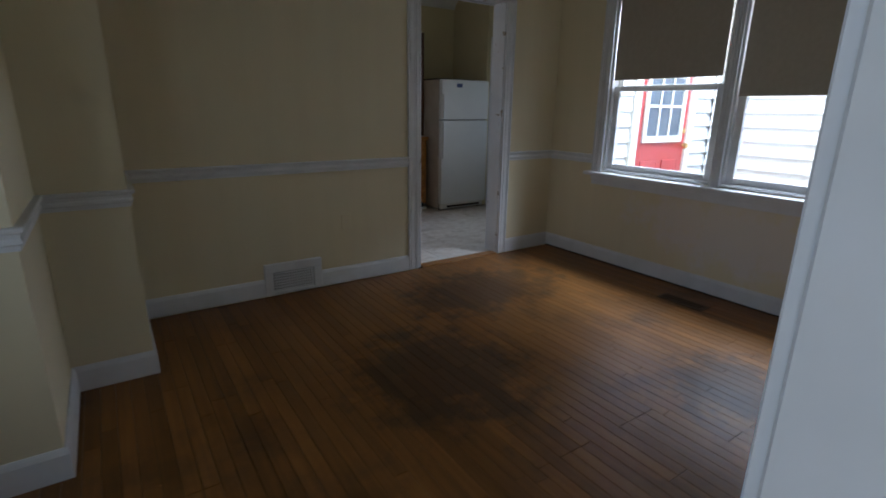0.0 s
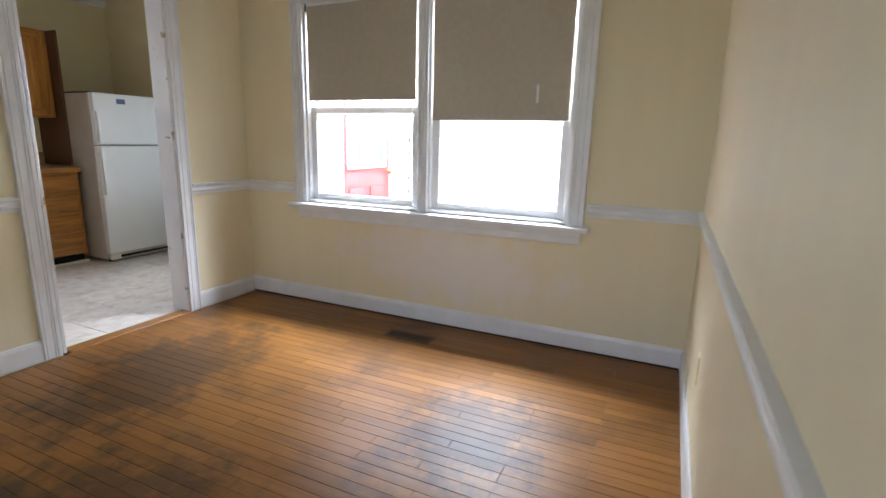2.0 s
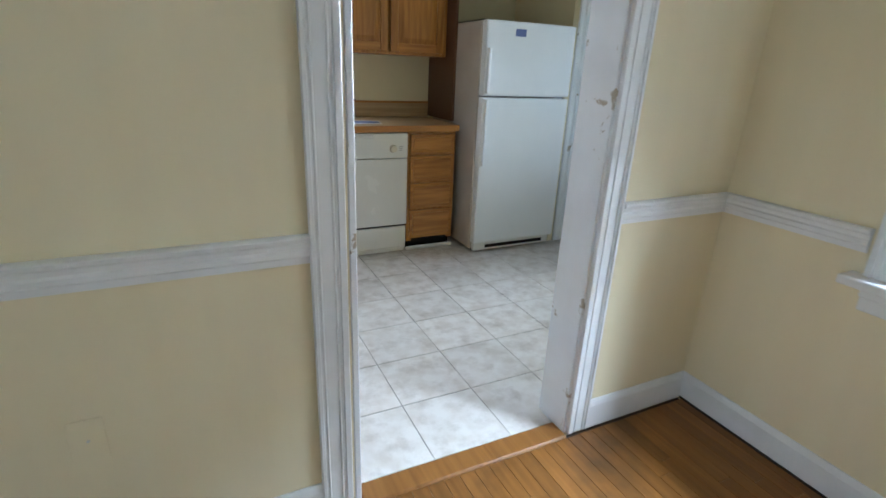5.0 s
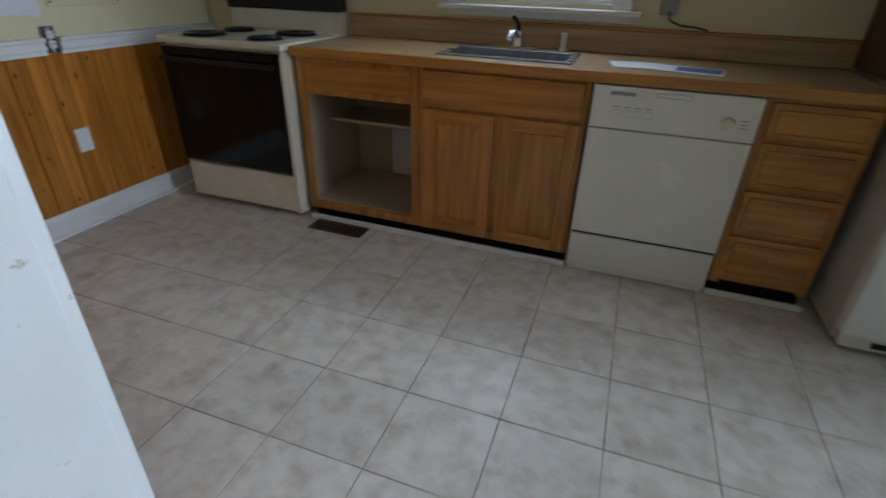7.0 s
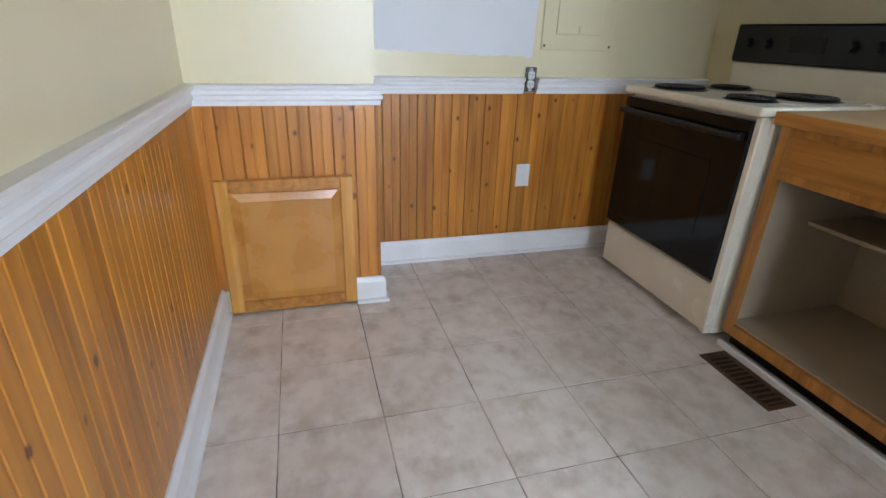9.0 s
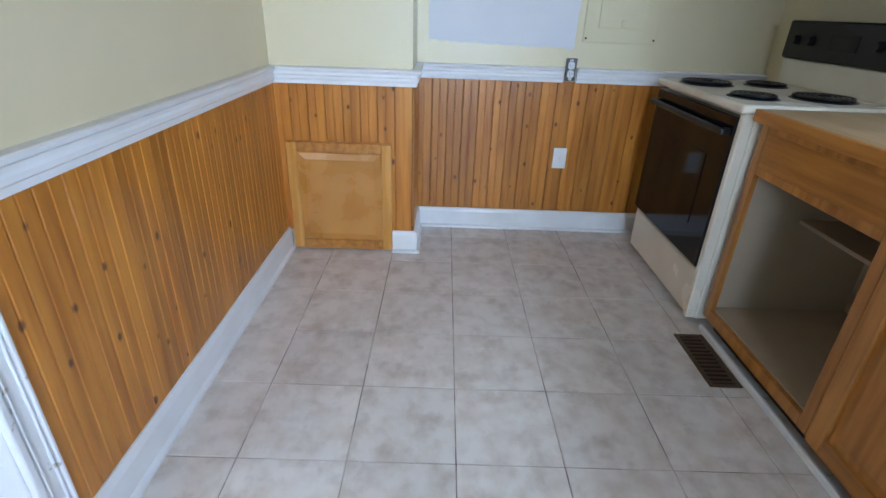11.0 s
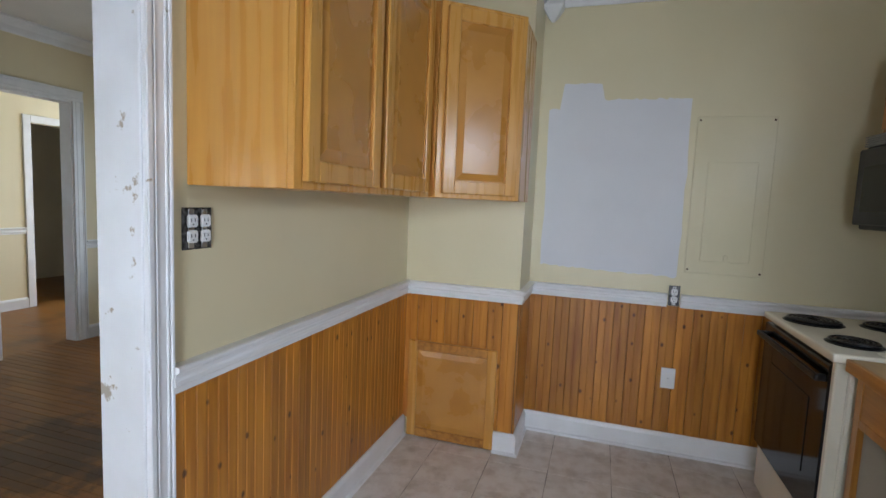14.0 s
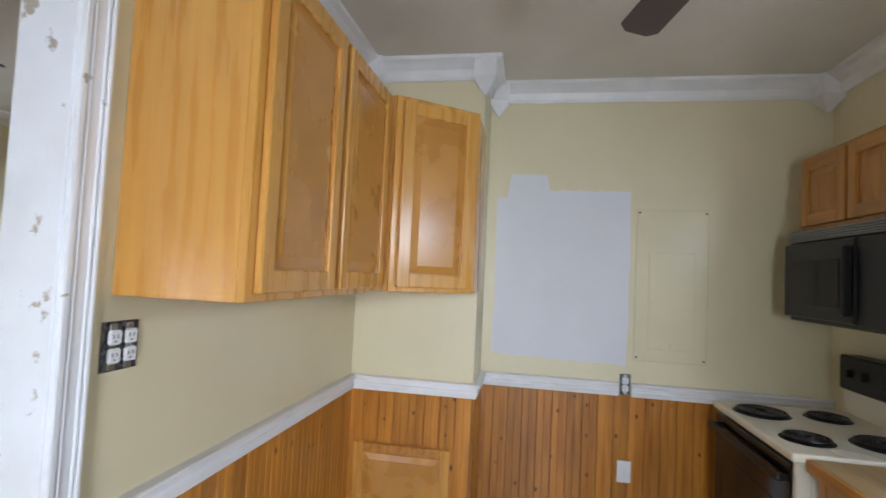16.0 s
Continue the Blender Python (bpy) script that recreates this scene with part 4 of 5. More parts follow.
for bx_, by_, R in ((-1.64, 2.13, 0.098), (-1.26, 2.13, 0.075), (-1.64, 2.40, 0.075), (-1.26, 2.40, 0.098)):
    bn_ = part("drip_pan", cyl(bmesh.new(), (bx_, by_, 0.9175), (bx_, by_, 0.9215), R + 0.018, R + 0.012, 32), M_BLACKP, sv)
    bm = bmesh.new()
    r = R
    while r > 0.02:
        torus(bm, (bx_, by_, 0.928), r, 0.006, 28, 6)
        r -= 0.017
    part("coil", bm, M_BLACKP, bn_)
part("backguard", boxes((SX0, SX1, KY1 - 0.075, KY1 - 0.005, 0.90, 1.03), bevel=0.006), M_ALMOND, sv)
bg = part("control_panel", boxes((SX0, SX1, KY1 - 0.095, KY1 - 0.005, 1.03, 1.19), bevel=0.008), M_BLACKP, sv, "black control panel")
for x in (-1.74, -1.64, -1.26, -1.16):
    part("knob", cyl(bmesh.new(), (x, KY1 - 0.095, 1.11), (x, KY1 - 0.12, 1.11), 0.022, 0.018), M_BLACKP, bg)
part("clock", boxes((-1.53, -1.37, KY1 - 0.098, KY1 - 0.094, 1.08, 1.14)), M_BLACK, bg)

# ---------------------------------------------------------------- base cabinets
CF = 2.06   # face frame front
def base_frame(c, x0, x1, bars, wood=M_OAK):
    bm = boxes((x0, x0 + 0.04, CF, CF + 0.02, 0.07, 0.87), (x1 - 0.04, x1, CF, CF + 0.02, 0.07, 0.87), bevel=0.002)
    for z0, z1 in bars:
        box(bm, x0 + 0.04, x1 - 0.04, CF, CF + 0.02, z0, z1, 0.002)
    part("face_frame", bm, wood, c)
    part("side", boxes((x0, x0 + 0.016, CF + 0.02, KY1 - 0.01, 0.10, 0.87)), M_MELA, c)
    part("side", boxes((x1 - 0.016, x1, CF + 0.02, KY1 - 0.01, 0.10, 0.87)), M_MELA, c)
    part("bottom", boxes((x0 + 0.016, x1 - 0.016, CF + 0.02, KY1 - 0.01, 0.105, 0.12)), M_MELA, c)
    part("back", boxes((x0 + 0.016, x1 - 0.016, KY1 - 0.02, KY1 - 0.01, 0.12, 0.87)), M_MELA, c)
    part("toe_kick", boxes((x0, x1, CF + 0.06, CF + 0.075, 0.0, 0.07)), M_BLACKP, c)


def drawer_front(c, x0, x1, z0, z1, wood=M_OAK_H):
    f = part("drawer", boxes((x0, x1, CF - 0.019, CF - 0.001, z0, z1), bevel=0.006, seg=2), wood, c)
    part("raised_field", boxes((x0 + 0.022, x1 - 0.022, CF - 0.024, CF - 0.018, z0 + 0.022, z1 - 0.022), bevel=0.005), wood, f)


c1 = thing("base_cabinet", (-0.70, 2.35, 0), "oak base cabinet with the door missing, empty inside", "cabinet", "base cabinets")
base_frame(c1, -1.04, -0.39, ((0.07, 0.115), (0.69, 0.72), (0.84, 0.87)))
part("false_front", boxes((-1.0, -0.43, CF + 0.004, CF + 0.016, 0.72, 0.84)), M_OAK_H, c1)
part("shelf", boxes((-1.022, -0.408, 2.30, KY1 - 0.02, 0.50, 0.516), bevel=0.002), M_MELA, c1, "half-depth inner shelf")
part("divider", boxes((-0.42, -0.40, CF + 0.02, KY1 - 0.02, 0.12, 0.87)), M_MELA, c1)
part("hinge", boxes((-0.425, -0.415, CF + 0.02, CF + 0.05, 0.60, 0.64), bevel=0.002), M_STEEL, c1)
solo("pipe_cover", boxes((-0.78, -0.47, KY1 - 0.06, KY1 - 0.022, 0.13, 0.44), bevel=0.004), M_PAPER, "pale board leaning inside the open cabinet", "board")
c2 = thing("base_cabinet", (-0.01, 2.35, 0), "oak sink cabinet with two raised-panel doors", "cabinet", "base cabinets")
base_frame(c2, -0.389, 0.371, ((0.07, 0.115), (0.675, 0.71), (0.84, 0.87)))
part("false_front", boxes((-0.365, 0.35, CF - 0.018, CF - 0.001, 0.70, 0.855), bevel=0.005, seg=2), M_OAK_H, c2)
part("centre_stile", boxes((-0.045, 0.035, CF + 0.001, CF + 0.019, 0.135, 0.675), bevel=0.002), M_OAK, c2)
raised_door(c2, "y", CF - 0.001, -1, -0.365, -0.02, 0.08, 0.685, M_OAK, M_OAK_H, M_OAK)
raised_door(c2, "y", CF - 0.001, -1, 0.012, 0.352, 0.08, 0.685, M_OAK, M_OAK_H, M_OAK)
c3 = thing("base_cabinet", (1.18, 2.35, 0), "oak base cabinet with four drawers", "cabinet", "base cabinets")
base_frame(c3, 1.002, 1.375, ((0.10, 0.12), (0.29, 0.335), (0.49, 0.535), (0.685, 0.73), (0.84, 0.87)))
for z0, z1 in ((0.715, 0.85), (0.52, 0.70), (0.32, 0.505), (0.095, 0.305)):
    drawer_front(c3, 1.022, 1.358, z0, z1)
solo("toe_trim", boxes((-1.04, 0.372, CF - 0.004, CF + 0.014, 0.0, 0.026), (1.002, 1.38, CF - 0.004, CF + 0.014, 0.0, 0.026), bevel=0.004), M_WHITE, "white trim strip along the toe kick", "trim", "structure")

# dishwasher ------------------------------------------------------------------
dw = thing("dishwasher", (0.69, 2.3, 0), "white built-in dishwasher with a dial", "dishwasher")
part("tub", boxes((0.38, 0.995, CF + 0.005, KY1 - 0.05, 0.02, 0.865)), M_ENAMEL, dw)
part("door_panel", boxes((0.384, 0.992, CF - 0.03, CF + 0.004, 0.215, 0.69), bevel=0.005, seg=2), M_ENAMEL, dw)
cp = part("control_panel", boxes((0.384, 0.992, CF - 0.036, CF + 0.004, 0.695, 0.862), bevel=0.006, seg=2), M_ENAMEL, dw)
part("kick_panel", boxes((0.386, 0.99, CF - 0.022, CF + 0.004, 0.04, 0.20), bevel=0.005), M_ENAMEL, dw)
part("lower_kick", boxes((0.39, 0.985, CF - 0.005, CF + 0.004, 0.004, 0.036), bevel=0.003), M_ENAMEL, dw)
part("vent_gap", boxes((0.386, 0.99, CF - 0.012, CF + 0.003, 0.2005, 0.2145)), M_BLACKP, dw)
part("dial", cyl(bmesh.new(), (0.885, CF - 0.036, 0.76), (0.885, CF - 0.058, 0.76), 0.026, 0.022, 24), M_ALMOND, cp)
part("badge", boxes((0.45, 0.545, CF - 0.0375, CF - 0.0355, 0.828, 0.842)), M_GREYP, cp)
part("latch", boxes((0.62, 0.75, CF - 0.046, CF - 0.0355, 0.832, 0.85), bevel=0.004), M_ENAMEL, cp)
for k in range(4):
    part("button", boxes((0.465 + 0.04 * k, 0.497 + 0.04 * k, CF - 0.040, CF - 0.0355, 0.745, 0.775), bevel=0.003), M_ENAMEL, cp)
    part("print", boxes((0.468 + 0.04 * k, 0.492 + 0.04 * k, CF - 0.0368, CF - 0.0358, 0.782, 0.786)), M_GREYP, cp)
for k in range(3):
    part("print", boxes((0.93, 0.955, CF - 0.0368, CF - 0.0358, 0.745 + 0.014 * k, 0.749 + 0.014 * k)), M_GREYP, cp)

# worktop, sink, tap, papers -----------------------------------------------
wkt = thing("worktop", (0.17, 2.33, 0.872), "wood-grain laminate worktop with oak edge and backsplash", "worktop")
SKX0, SKX1, SKY0, SKY1 = -0.34, 0.27, 2.13, 2.52
for x0, x1, y0, y1 in ((-1.045, SKX0 + 0.02, CF - 0.02, KY1), (SKX1 - 0.02, 1.385, CF - 0.02, KY1), (SKX0 + 0.02, SKX1 - 0.02, CF - 0.02, SKY0 + 0.02), (SKX0 + 0.02, SKX1 - 0.02, SKY1 - 0.02, KY1)):
    part("top", boxes((x0, x1, y0, y1, 0.872, 0.91)), M_COUNTER, wkt)
part("front_edge", boxes((-1.045, 1.385, CF - 0.038, CF - 0.02, 0.868, 0.911), bevel=0.005, seg=2), M_OAK_H, wkt)
part("backsplash", boxes((-1.045, 1.40, KY1 - 0.02, KY1, 0.911, 1.015), bevel=0.003), M_COUNTER, wkt)
part("backsplash_cap", boxes((-1.045, 1.40, KY1 - 0.024, KY1, 1.015, 1.03), bevel=0.003), M_OAK_H, wkt)
sk = thing("sink", ((SKX0 + SKX1) / 2, 2.33, 0.91), "stainless steel drop-in sink", "sink")
part("rim", boxes((SKX0, SKX1, SKY0, SKY0 + 0.035, 0.911, 0.918), (SKX0, SKX1, SKY1 - 0.075, SKY1, 0.911, 0.918), (SKX0, SKX0 + 0.035, SKY0 + 0.035, SKY1 - 0.075, 0.911, 0.918), (SKX1 - 0.035, SKX1, SKY0 + 0.035, SKY1 - 0.075, 0.911, 0.918), bevel=0.003), M_STEEL, sk)
part("bowl", boxes((SKX0 + 0.03, SKX0 + 0.035, SKY0 + 0.03, SKY1 - 0.07, 0.74, 0.912), (SKX1 - 0.035, SKX1 - 0.03, SKY0 + 0.03, SKY1 - 0.07, 0.74, 0.912), (SKX0 + 0.035, SKX1 - 0.035, SKY0 + 0.03, SKY0 + 0.035, 0.74, 0.912), (SKX0 + 0.035, SKX1 - 0.035, SKY1 - 0.075, SKY1 - 0.07, 0.74, 0.912), (SKX0 + 0.03, SKX1 - 0.03, SKY0 + 0.03, SKY1 - 0.07, 0.735, 0.74)), M_STEEL, sk)
part("drain", cyl(bmesh.new(), (-0.03, 2.29, 0.74), (-0.03, 2.29, 0.743), 0.045), M_CHROME, sk)
tp = thing("tap", (-0.04, 2.485, 0.918), "chrome single-lever tap behind the sink", "tap")
part("base_plate", boxes((-0.14, 0.06, 2.46, 2.51, 0.918, 0.93), bevel=0.005, seg=2), M_CHROME, tp)
part("body", cyl(bmesh.new(), (-0.04, 2.485, 0.93), (-0.04, 2.485, 1.0), 0.024, 0.02), M_CHROME, tp)
part("spout", tube(((-0.04, 2.48, 0.97), (-0.04, 2.40, 1.0), (-0.04, 2.33, 1.0), (-0.04, 2.30, 0.98)), 0.013), M_CHROME, tp)
part("lever", tube(((-0.04, 2.485, 1.0), (-0.045, 2.47, 1.035), (-0.055, 2.42, 1.06)), 0.011), M_BLACKP, tp)
solo("sprayer", cyl(cyl(bmesh.new(), (0.18, 2.49, 0.918), (0.18, 2.49, 0.935), 0.018), (0.18, 2.49, 0.935), (0.18, 2.485, 1.0), 0.011, 0.014), M_ALMOND, "pale side sprayer on the sink rim", "sprayer")
for x0, x1, y0, y1, rz, m_, l_ in ((0.42, 0.64, 2.18, 2.36, 8, M_PAPER, "loose white paper sheet on the worktop"), (0.60, 0.86, 2.14, 2.32, -10, M_PAPER, "printed white leaflet on the worktop"), (0.68, 0.85, 2.17, 2.28, -10, M_BLUE, "dark blue printed card on the papers")):
    ob = solo("paper_sheet", boxes(((x0 - x1) / 2, (x1 - x0) / 2, (y0 - y1) / 2, (y1 - y0) / 2, 0, 0.0012)), m_, l_, "paper")
    ob.matrix_world = pose((x0 + x1) / 2, (y0 + y1) / 2, 0.9112 + (0.0014 if x0 > 0.59 else 0) + (0.0014 if m_ is M_BLUE else 0), 0, 0, rz)
wo = thing("outlet", (0.62, KY1, 1.15), "grey outlet box with a hanging cord above the worktop", "outlet")
part("box", boxes((0.58, 0.655, KY1 - 0.03, KY1, 1.09, 1.20), bevel=0.004), M_GREYP, wo)
part("cord", tube(((0.62, KY1 - 0.03, 1.11), (0.63, KY1 - 0.035, 1.07), (0.68, KY1 - 0.03, 1.05), (0.75, KY1 - 0.028, 1.045), (0.80, KY1 - 0.03, 1.034)), 0.004, 8), M_BLACKP, wo)
plate("wall_plate", (-0.68, KY1, 1.16), "y", -1, "beige outlet plate above the worktop", material=M_ALMOND)

# sink window -----------------------------------------------------------------
double_hung("window_3", "x", KY1, -1, -0.37, 0.37, 1.12, 2.0, 1.58, "white double-hung window above the sink")
kw = thing("window_trim", (0, KY1, 1.06), "white casing and stool of the sink window", "window frame", kind="structure")
part("side_casing", boxes((-0.46, -0.37, KY1 - 0.02, KY1, 1.10, 2.0), (-0.46, -0.44, KY1 - 0.028, KY1, 1.10, 2.0), bevel=0.003), M_WHITE, kw)
part("side_casing", boxes((0.37, 0.46, KY1 - 0.02, KY1, 1.10, 2.0), (0.44, 0.46, KY1 - 0.028, KY1, 1.10, 2.0), bevel=0.003), M_WHITE, kw)
part("head_casing", boxes((-0.46, 0.46, KY1 - 0.02, KY1, 2.0, 2.09), bevel=0.003), M_WHITE, kw)
part("window_stool", boxes((-0.50, 0.50, KY1 - 0.06, KY1, 1.075, 1.10), (-0.47, 0.47, KY1 - 0.02, KY1, 1.045, 1.075), bevel=0.004), M_WHITE, kw)

# fridge ------------------------------------------------------------------------
FX0, FX1, FY = 1.425, 2.14, 1.80
fg = thing("fridge", ((FX0 + FX1) / 2, 2.2, 0), "white top-freezer fridge with pebbled doors", "fridge")
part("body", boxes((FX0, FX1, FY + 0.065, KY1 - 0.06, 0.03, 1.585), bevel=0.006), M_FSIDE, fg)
fd = part("freezer_door", boxes((FX0 + 0.002, FX1 - 0.002, FY, FY + 0.06, 1.125, 1.59), bevel=0.012, seg=3), M_FRIDGE, fg)
ld = part("fridge_door", boxes((FX0 + 0.002, FX1 - 0.002, FY, FY + 0.06, 0.085, 1.113), bevel=0.012, seg=3), M_FRIDGE, fg)
part("handle", boxes((FX0 + 0.012, FX0 + 0.034, FY - 0.03, FY + 0.004, 0.66, 1.10), bevel=0.008, seg=2), M_FRIDGE, ld)
part("handle", boxes((FX0 + 0.012, FX0 + 0.034, FY - 0.03, FY + 0.004, 1.14, 1.42), bevel=0.008, seg=2), M_FRIDGE, fd)
part("badge", boxes((FX0 + 0.22, FX0 + 0.30, FY - 0.003, FY + 0.002, 1.50, 1.545)), M_BLUE, fd, "small dark blue badge")
part("gasket", boxes((FX0 + 0.01, FX1 - 0.01, FY + 0.058, FY + 0.067, 0.09, 1.58)), M_GREYP, fg)
kp = part("kick_grille", boxes((FX0 + 0.02, FX1 - 0.02, FY + 0.03, FY + 0.06, 0.02, 0.078), bevel=0.003), M_ENAMEL, fg)
part("slot", boxes((FX0 + 0.12, FX1 - 0.08, FY + 0.027, FY + 0.031, 0.035, 0.06)), M_BLACKP, kp)
for x in (FX0 + 0.06, FX1 - 0.06):
    part("foot", cyl(bmesh.new(), (x, FY + 0.1, 0), (x, FY + 0.1, 0.035), 0.02), M_BLACKP, fg)
solo("fridge_tray", boxes((FX0 + 0.1, FX1 - 0.05, 2.02, 2.5, 1.586, 1.61), bevel=0.006), M_BLACKP, "dark flat tray on top of the fridge", "tray")

# back door ---------------------------------------------------------------------
casing("door_casing_back", "y", 0.87, 1.77, 2.05, KX1, -1, 0.09, "white casing of the back door")
# closet beside the fridge: a flush white door in a chipped casing
CY = 1.89
wall_with_hole("wall_closet", "x", 2.19, KX1, CY, CY + 0.10, HC, [(2.285, 3.015, 0, 2.05)], M_WALL_K, "yellow painted closet wall beside the fridge")
casing("door_casing_closet", "x", 2.29, 3.01, 2.045, CY, -1, 0.075, "white moulded casing of the closet door", M_JAMB)
solo("wall_closet_end", boxes((2.17, 2.19, CY - 0.002, KY1, 0, HC)), M_WALL_K, "yellow wall end behind the fridge side", "wall", "structure")
cd = thing("door_2", (2.65, CY + 0.03, 0), "closed white flush closet door with a brass knob", "door", kind="structure")
part("leaf", boxes((2.296, 3.004, CY + 0.012, CY + 0.047, 0.008, 2.04), bevel=0.003), M_WHITE, cd)
part("door_handle", cyl(cyl(cyl(bmesh.new(), (2.36, CY + 0.012, 0.96), (2.36, CY + 0.004, 0.96), 0.028), (2.36, CY + 0.004, 0.96), (2.36, CY - 0.025, 0.96), 0.011), (2.36, CY - 0.025, 0.96), (2.36, CY - 0.055, 0.96), 0.022, 0.027), M_BRASS, cd)
for z in (0.25, 1.75):
    part("hinge", cyl(bmesh.new(), (3.006, CY + 0.004, z), (3.006, CY + 0.004, z + 0.09), 0.006), M_BRASS, cd)
# unseen door, added to carry the daylight from the east
bd = thing("door_1", (KX1 + 0.06, 1.32, 0), "white back door with a large glass light", "door", kind="structure")
part("leaf", boxes((KX1 + 0.04, KX1 + 0.08, 0.88, 1.76, 0, 0.72), (KX1 + 0.04, KX1 + 0.08, 0.88, 0.95, 0.72, 2.04), (KX1 + 0.04, KX1 + 0.08, 1.69, 1.76, 0.72, 2.04), (KX1 + 0.04, KX1 + 0.08, 0.95, 1.69, 1.97, 2.04), bevel=0.003), M_WHITE, bd)
gp = part("pane", boxes((KX1 + 0.058, KX1 + 0.062, 0.95, 1.69, 0.72, 1.97)), M_GLASS, bd)
gp.visible_shadow = False
part("door_handle", cyl(bmesh.new(), (KX1 + 0.04, 1.72, 0.95), (KX1 - 0.02, 1.72, 0.95), 0.022, 0.026), M_BRASS, bd)


# ceiling fans -------------------------------------------------------------------
def fan(x, y, turn, drop, label):
    f = thing("ceiling_fan", (x, y, HC), label, "ceiling fan", "ceiling fans")
    part("canopy", cyl(bmesh.new(), (x, y, HC), (x, y, HC - 0.05), 0.07, 0.05), M_BRONZE, f)
    part("rod", cyl(bmesh.new(), (x, y, HC - 0.05), (x, y, HC - drop), 0.013), M_BRONZE, f)
    part("motor", cyl(cyl(bmesh.new(), (x, y, HC - drop), (x, y, HC - drop - 0.06), 0.075, 0.10, 28), (x, y, HC - drop - 0.06), (x, y, HC - drop - 0.12), 0.10, 0.06, 28), M_BRONZE, f)
    for k in range(5):
        a = radians(turn + 72 * k)
        bm = bmesh.new()
        out = [(0.17, -0.045), (0.30, -0.062), (0.55, -0.068), (0.585, -0.04), (0.585, 0.04), (0.55, 0.068), (0.30, 0.062), (0.17, 0.045)]
        top = [bm.verts.new((r, s, 0.004 + s * 0.18)) for r, s in out]
        bot = [bm.verts.new((r, s, -0.004 + s * 0.18)) for r, s in out]
        bm.faces.new(top)
        bm.faces.new(bot[::-1])
        for i in range(len(out)):
            bm.faces.new((top[i], bot[i], bot[(i + 1) % 8], top[(i + 1) % 8]))
        box(bm, 0.08, 0.2, -0.018, 0.018, -0.008, 0.002)
        bm.transform(Matrix.Translation((x, y, HC - drop - 0.07)) @ Matrix.Rotation(a, 4, "Z"))
        part("blade", bm, M_FAN, f)


fan(-0.42, 1.55, 49, 0.16, "brown five-blade kitchen ceiling fan")
fan(-0.5, -1.6, 30, 0.16, "brown five-blade dining room ceiling fan")

# behind the house: a pale house and a tree seen through the sink window -----------
fh = thing("far_house", (0, 14, -0.52), "pale house behind the yard", "house")
part("wall", boxes((-8, 2, 14, 20, -0.55, 6)), M_SIDING, fh)
for x in (-3.2, -0.9):
    w = part("window", boxes((x, x + 1.1, 13.94, 14.0, 1.0, 2.6), bevel=0.01), M_WHITE, fh)
    part("pane", boxes((x + 0.12, x + 0.98, 13.92, 13.95, 1.12, 2.48)), M_DARKGL, w)
tr = thing("tree", (1.6, 10, -0.52), "small leafy tree in the back yard", "tree")
bm = cyl(bmesh.new(), (1.6, 10, -0.52), (1.65, 10, 1.6), 0.09, 0.06, 10)
rng = random.Random(7)
tips = []
for k in range(9):
    a, r = rng.uniform(0, 6.28), rng.uniform(0.5, 1.1)
    e = (1.65 + r * math.cos(a), 10 + r * math.sin(a), 2.0 + rng.uniform(0, 1.4))
    cyl(bm, (1.65, 10, 1.3 + 0.03 * k), e, 0.03, 0.01, 6)
    tips.append(e)
part("trunk", bm, M_BARK, tr)
bm = bmesh.new()
for k in range(1500):
    t = Vector(rng.choice(tips)) + Vector((rng.gauss(0, 0.3), rng.gauss(0, 0.3), rng.gauss(0, 0.3)))
    q = Euler((rng.uniform(0, 6.28), rng.uniform(0, 6.28), rng.uniform(0, 6.28))).to_matrix()
    bm.faces.new([bm.verts.new(t + q @ Vector(p)) for p in ((-0.05, 0, 0), (0, -0.025, 0.01), (0.05, 0, 0), (0, 0.025, 0.01))])
part("crown", bm, M_LEAF, tr)

# ---------------------------------------------------------------- pieces: boards, tiles, planks
rng = random.Random(11)
BW = 0.083


def board_mesh(w, h, name):
    """A beaded board standing in x, out along -y: chamfered edges and a bead groove in the middle."""
    bm = bmesh.new()
    prof = [(0, 0.0), (0, 0.006), (0.003, 0.010), (w / 2 - 0.004, 0.010), (w / 2 - 0.0015, 0.0082), (w / 2 + 0.0015, 0.0082), (w / 2 + 0.004, 0.010), (w - 0.003, 0.010), (w, 0.006), (w, 0)]
    a = [bm.verts.new((x, -o, 0)) for x, o in prof]
    b = [bm.verts.new((x, -o, h)) for x, o in prof]
    for k in range(len(prof) - 1):
        bm.faces.new((a[k], a[k + 1], b[k + 1], b[k]))
    bm.faces.new(b)
    return mesh(name, bm, M_PINE)


def wainscot(name, start, direction, length, z0, z1, label, turn):
    w = solo(name, boxes((-0.0, length, -0.002, 0.0, z0, z1)), M_PINE_D, label, "wall panelling", "structure")
    w.matrix_world = pose(*start, 0, 0, turn)
    n = max(1, round(length / BW))
    me = board_mesh(length / n - 0.0012, z1 - z0, "pine_board")
    for k in range(n):
        ob = new("board", me)
        ob.parent = w
        ob.matrix_basis = pose(k * length / n, -0.002, z0)


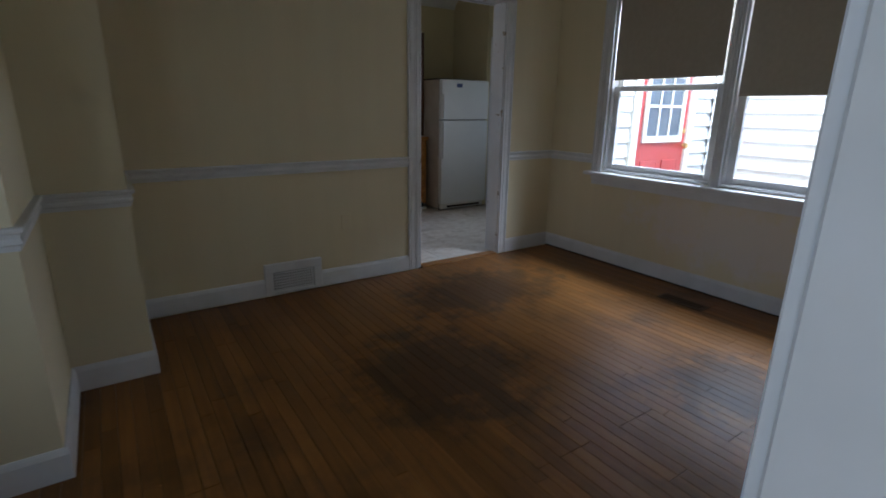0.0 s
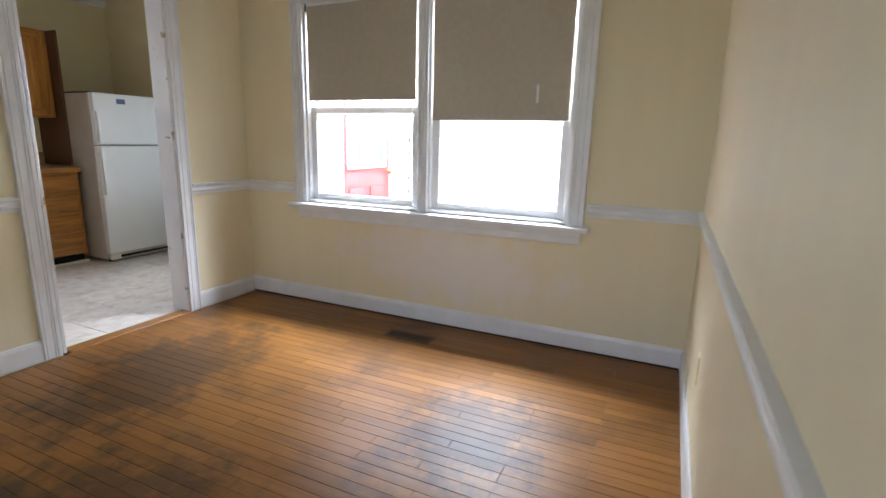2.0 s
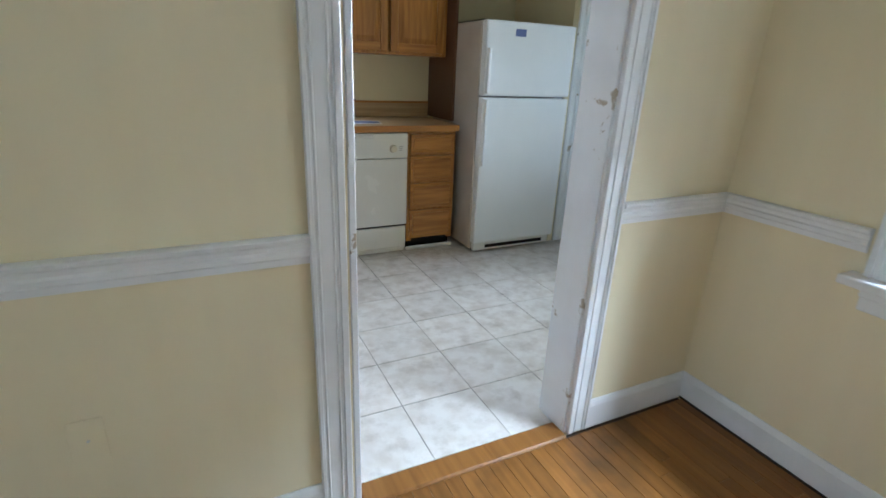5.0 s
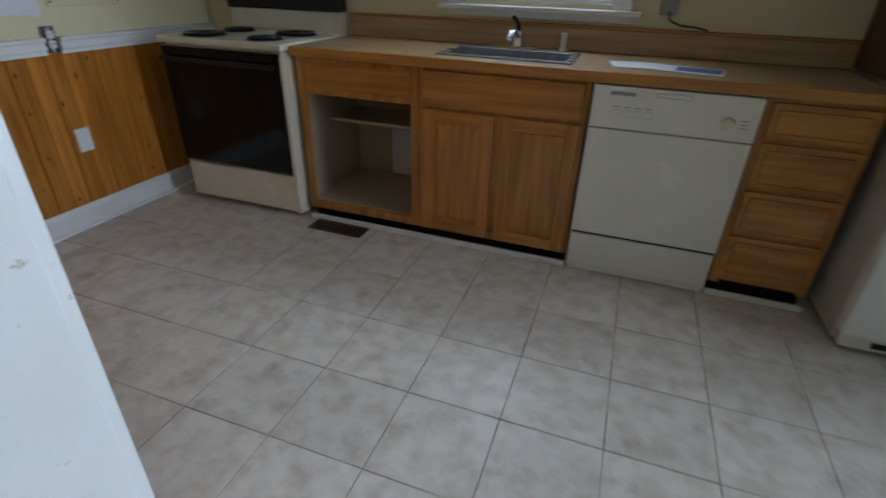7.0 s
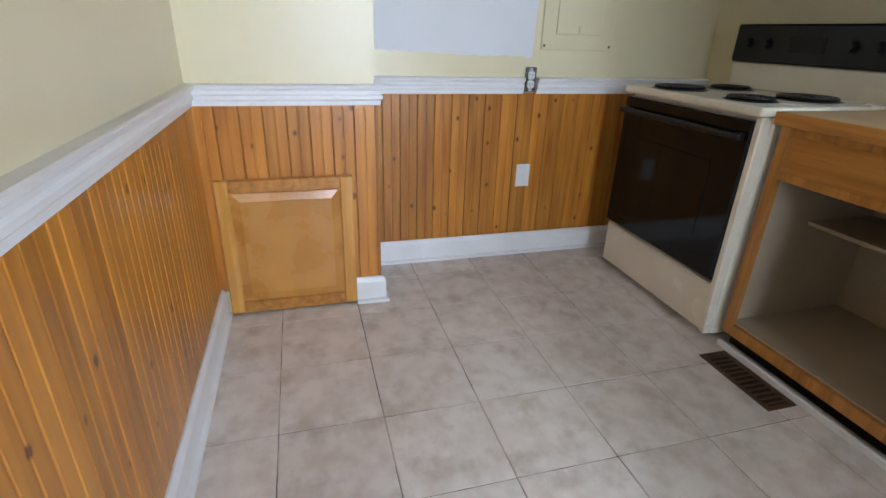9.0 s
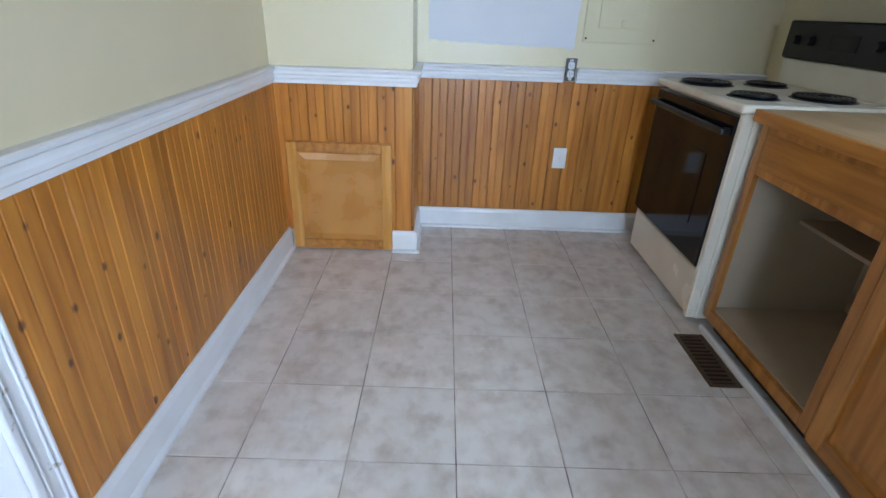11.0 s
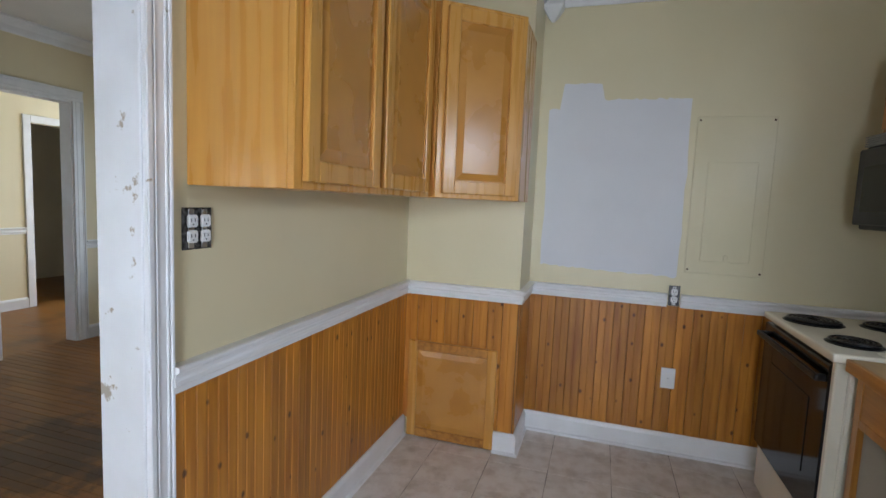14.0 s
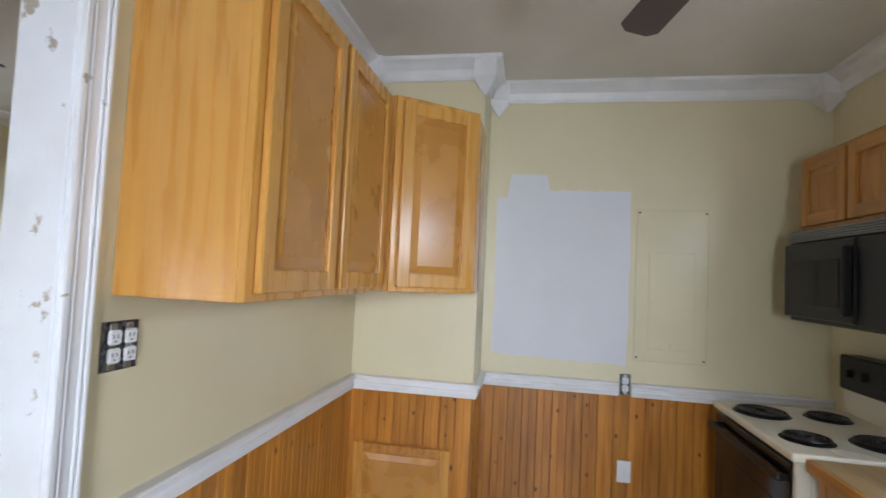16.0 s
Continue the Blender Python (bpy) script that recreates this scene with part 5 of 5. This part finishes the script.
wainscot("wainscot_south", (-0.035, KY0, 0), 0, -0.035 - BX, 0.11, KR - 0.07, "varnished knotty pine board wainscot", 180)
wainscot("wainscot_chase", (BX, KY0, 0), 0, BY - KY0, 0.11, KR - 0.07, "varnished knotty pine boards on the boxed corner", 90)
wainscot("wainscot_chase_side", (BX, BY, 0), 0, BX - KX0, 0.11, KR - 0.07, "varnished knotty pine boards on the boxed corner side", 180)
wainscot("wainscot_west", (KX0, BY, 0), 0, KY1 - BY, 0.11, KR - 0.07, "varnished knotty pine board wainscot on the end wall", 90)

# tiles
kf = solo("floor_kitchen", boxes((KX0 - 0.05, KX1 + 0.1, 0.055, KY1 + 0.05, -0.1, -0.003)), M_GROUT, "beige ceramic tile floor with dirty grout", "floor", "structure")
P = 0.317
bm = boxes((-P / 2 + 0.0016, P / 2 - 0.0016, -P / 2 + 0.0016, P / 2 - 0.0016, -0.008, 0.0), bevel=0.0015)
tile_me = mesh("tile", bm, M_TILE)
tiny = {}
for i in range(-9, 10):
    for j in range(-2, 9):
        x0, y0 = 0.325 + i * P, 0.383 + j * P
        a0, a1, b0, b1 = max(x0, KX0), min(x0 + P, KX1), max(y0, 0.06), min(y0 + P, KY1)
        if a1 - a0 < 0.01 or b1 - b0 < 0.01:
            continue
        if a1 - a0 > P - 1e-4 and b1 - b0 > P - 1e-4:
            me = tile_me
        else:
            key = (round(a1 - a0, 3), round(b1 - b0, 3))
            if key not in tiny:
                hx, hy = (a1 - a0) / 2 - 0.0016, (b1 - b0) / 2 - 0.0016
                tiny[key] = mesh("cut_tile", boxes((-hx, hx, -hy, hy, -0.008, 0), bevel=0.002), M_TILE)
            me = tiny[key]
        ob = new("tile", me)
        ob.parent = kf
        ob.matrix_basis = pose((a0 + a1) / 2, (b0 + b1) / 2, rng.uniform(-0.0006, 0.0002), rng.uniform(-0.12, 0.12), rng.uniform(-0.12, 0.12), 0)

# oak strips
df = solo("floor_dining", boxes((-4.6, XW, -6.6, YB - 0.06, -0.017, 0.0)), M_PLANK, "worn brown oak strip floor with dark stains", "floor", "structure")
SW = 0.0575
planks = {}
x = -2.62
while x < XW:
    y = YB - 0.06
    while y < -0.03:
        ln = rng.choice((0.55, 0.75, 0.95, 1.15, 1.4)) if y > YB else rng.choice((0.4, 0.7, 1.0))
        ln = min(ln, -0.03 - y)
        if -0.03 - (y + ln) < 0.2:
            ln = -0.03 - y
        key = round(ln, 3)
        if key not in planks:
            planks[key] = mesh("plank", boxes((0.0006, SW - 0.0006, 0.0006, ln - 0.0006, -0.017, 0), bevel=0.001), M_PLANK)
        ob = new("plank", planks[key])
        ob.parent = df
        ob.matrix_basis = pose(x, y, rng.uniform(-0.0005, 0.0002))
        y += ln
    x += SW
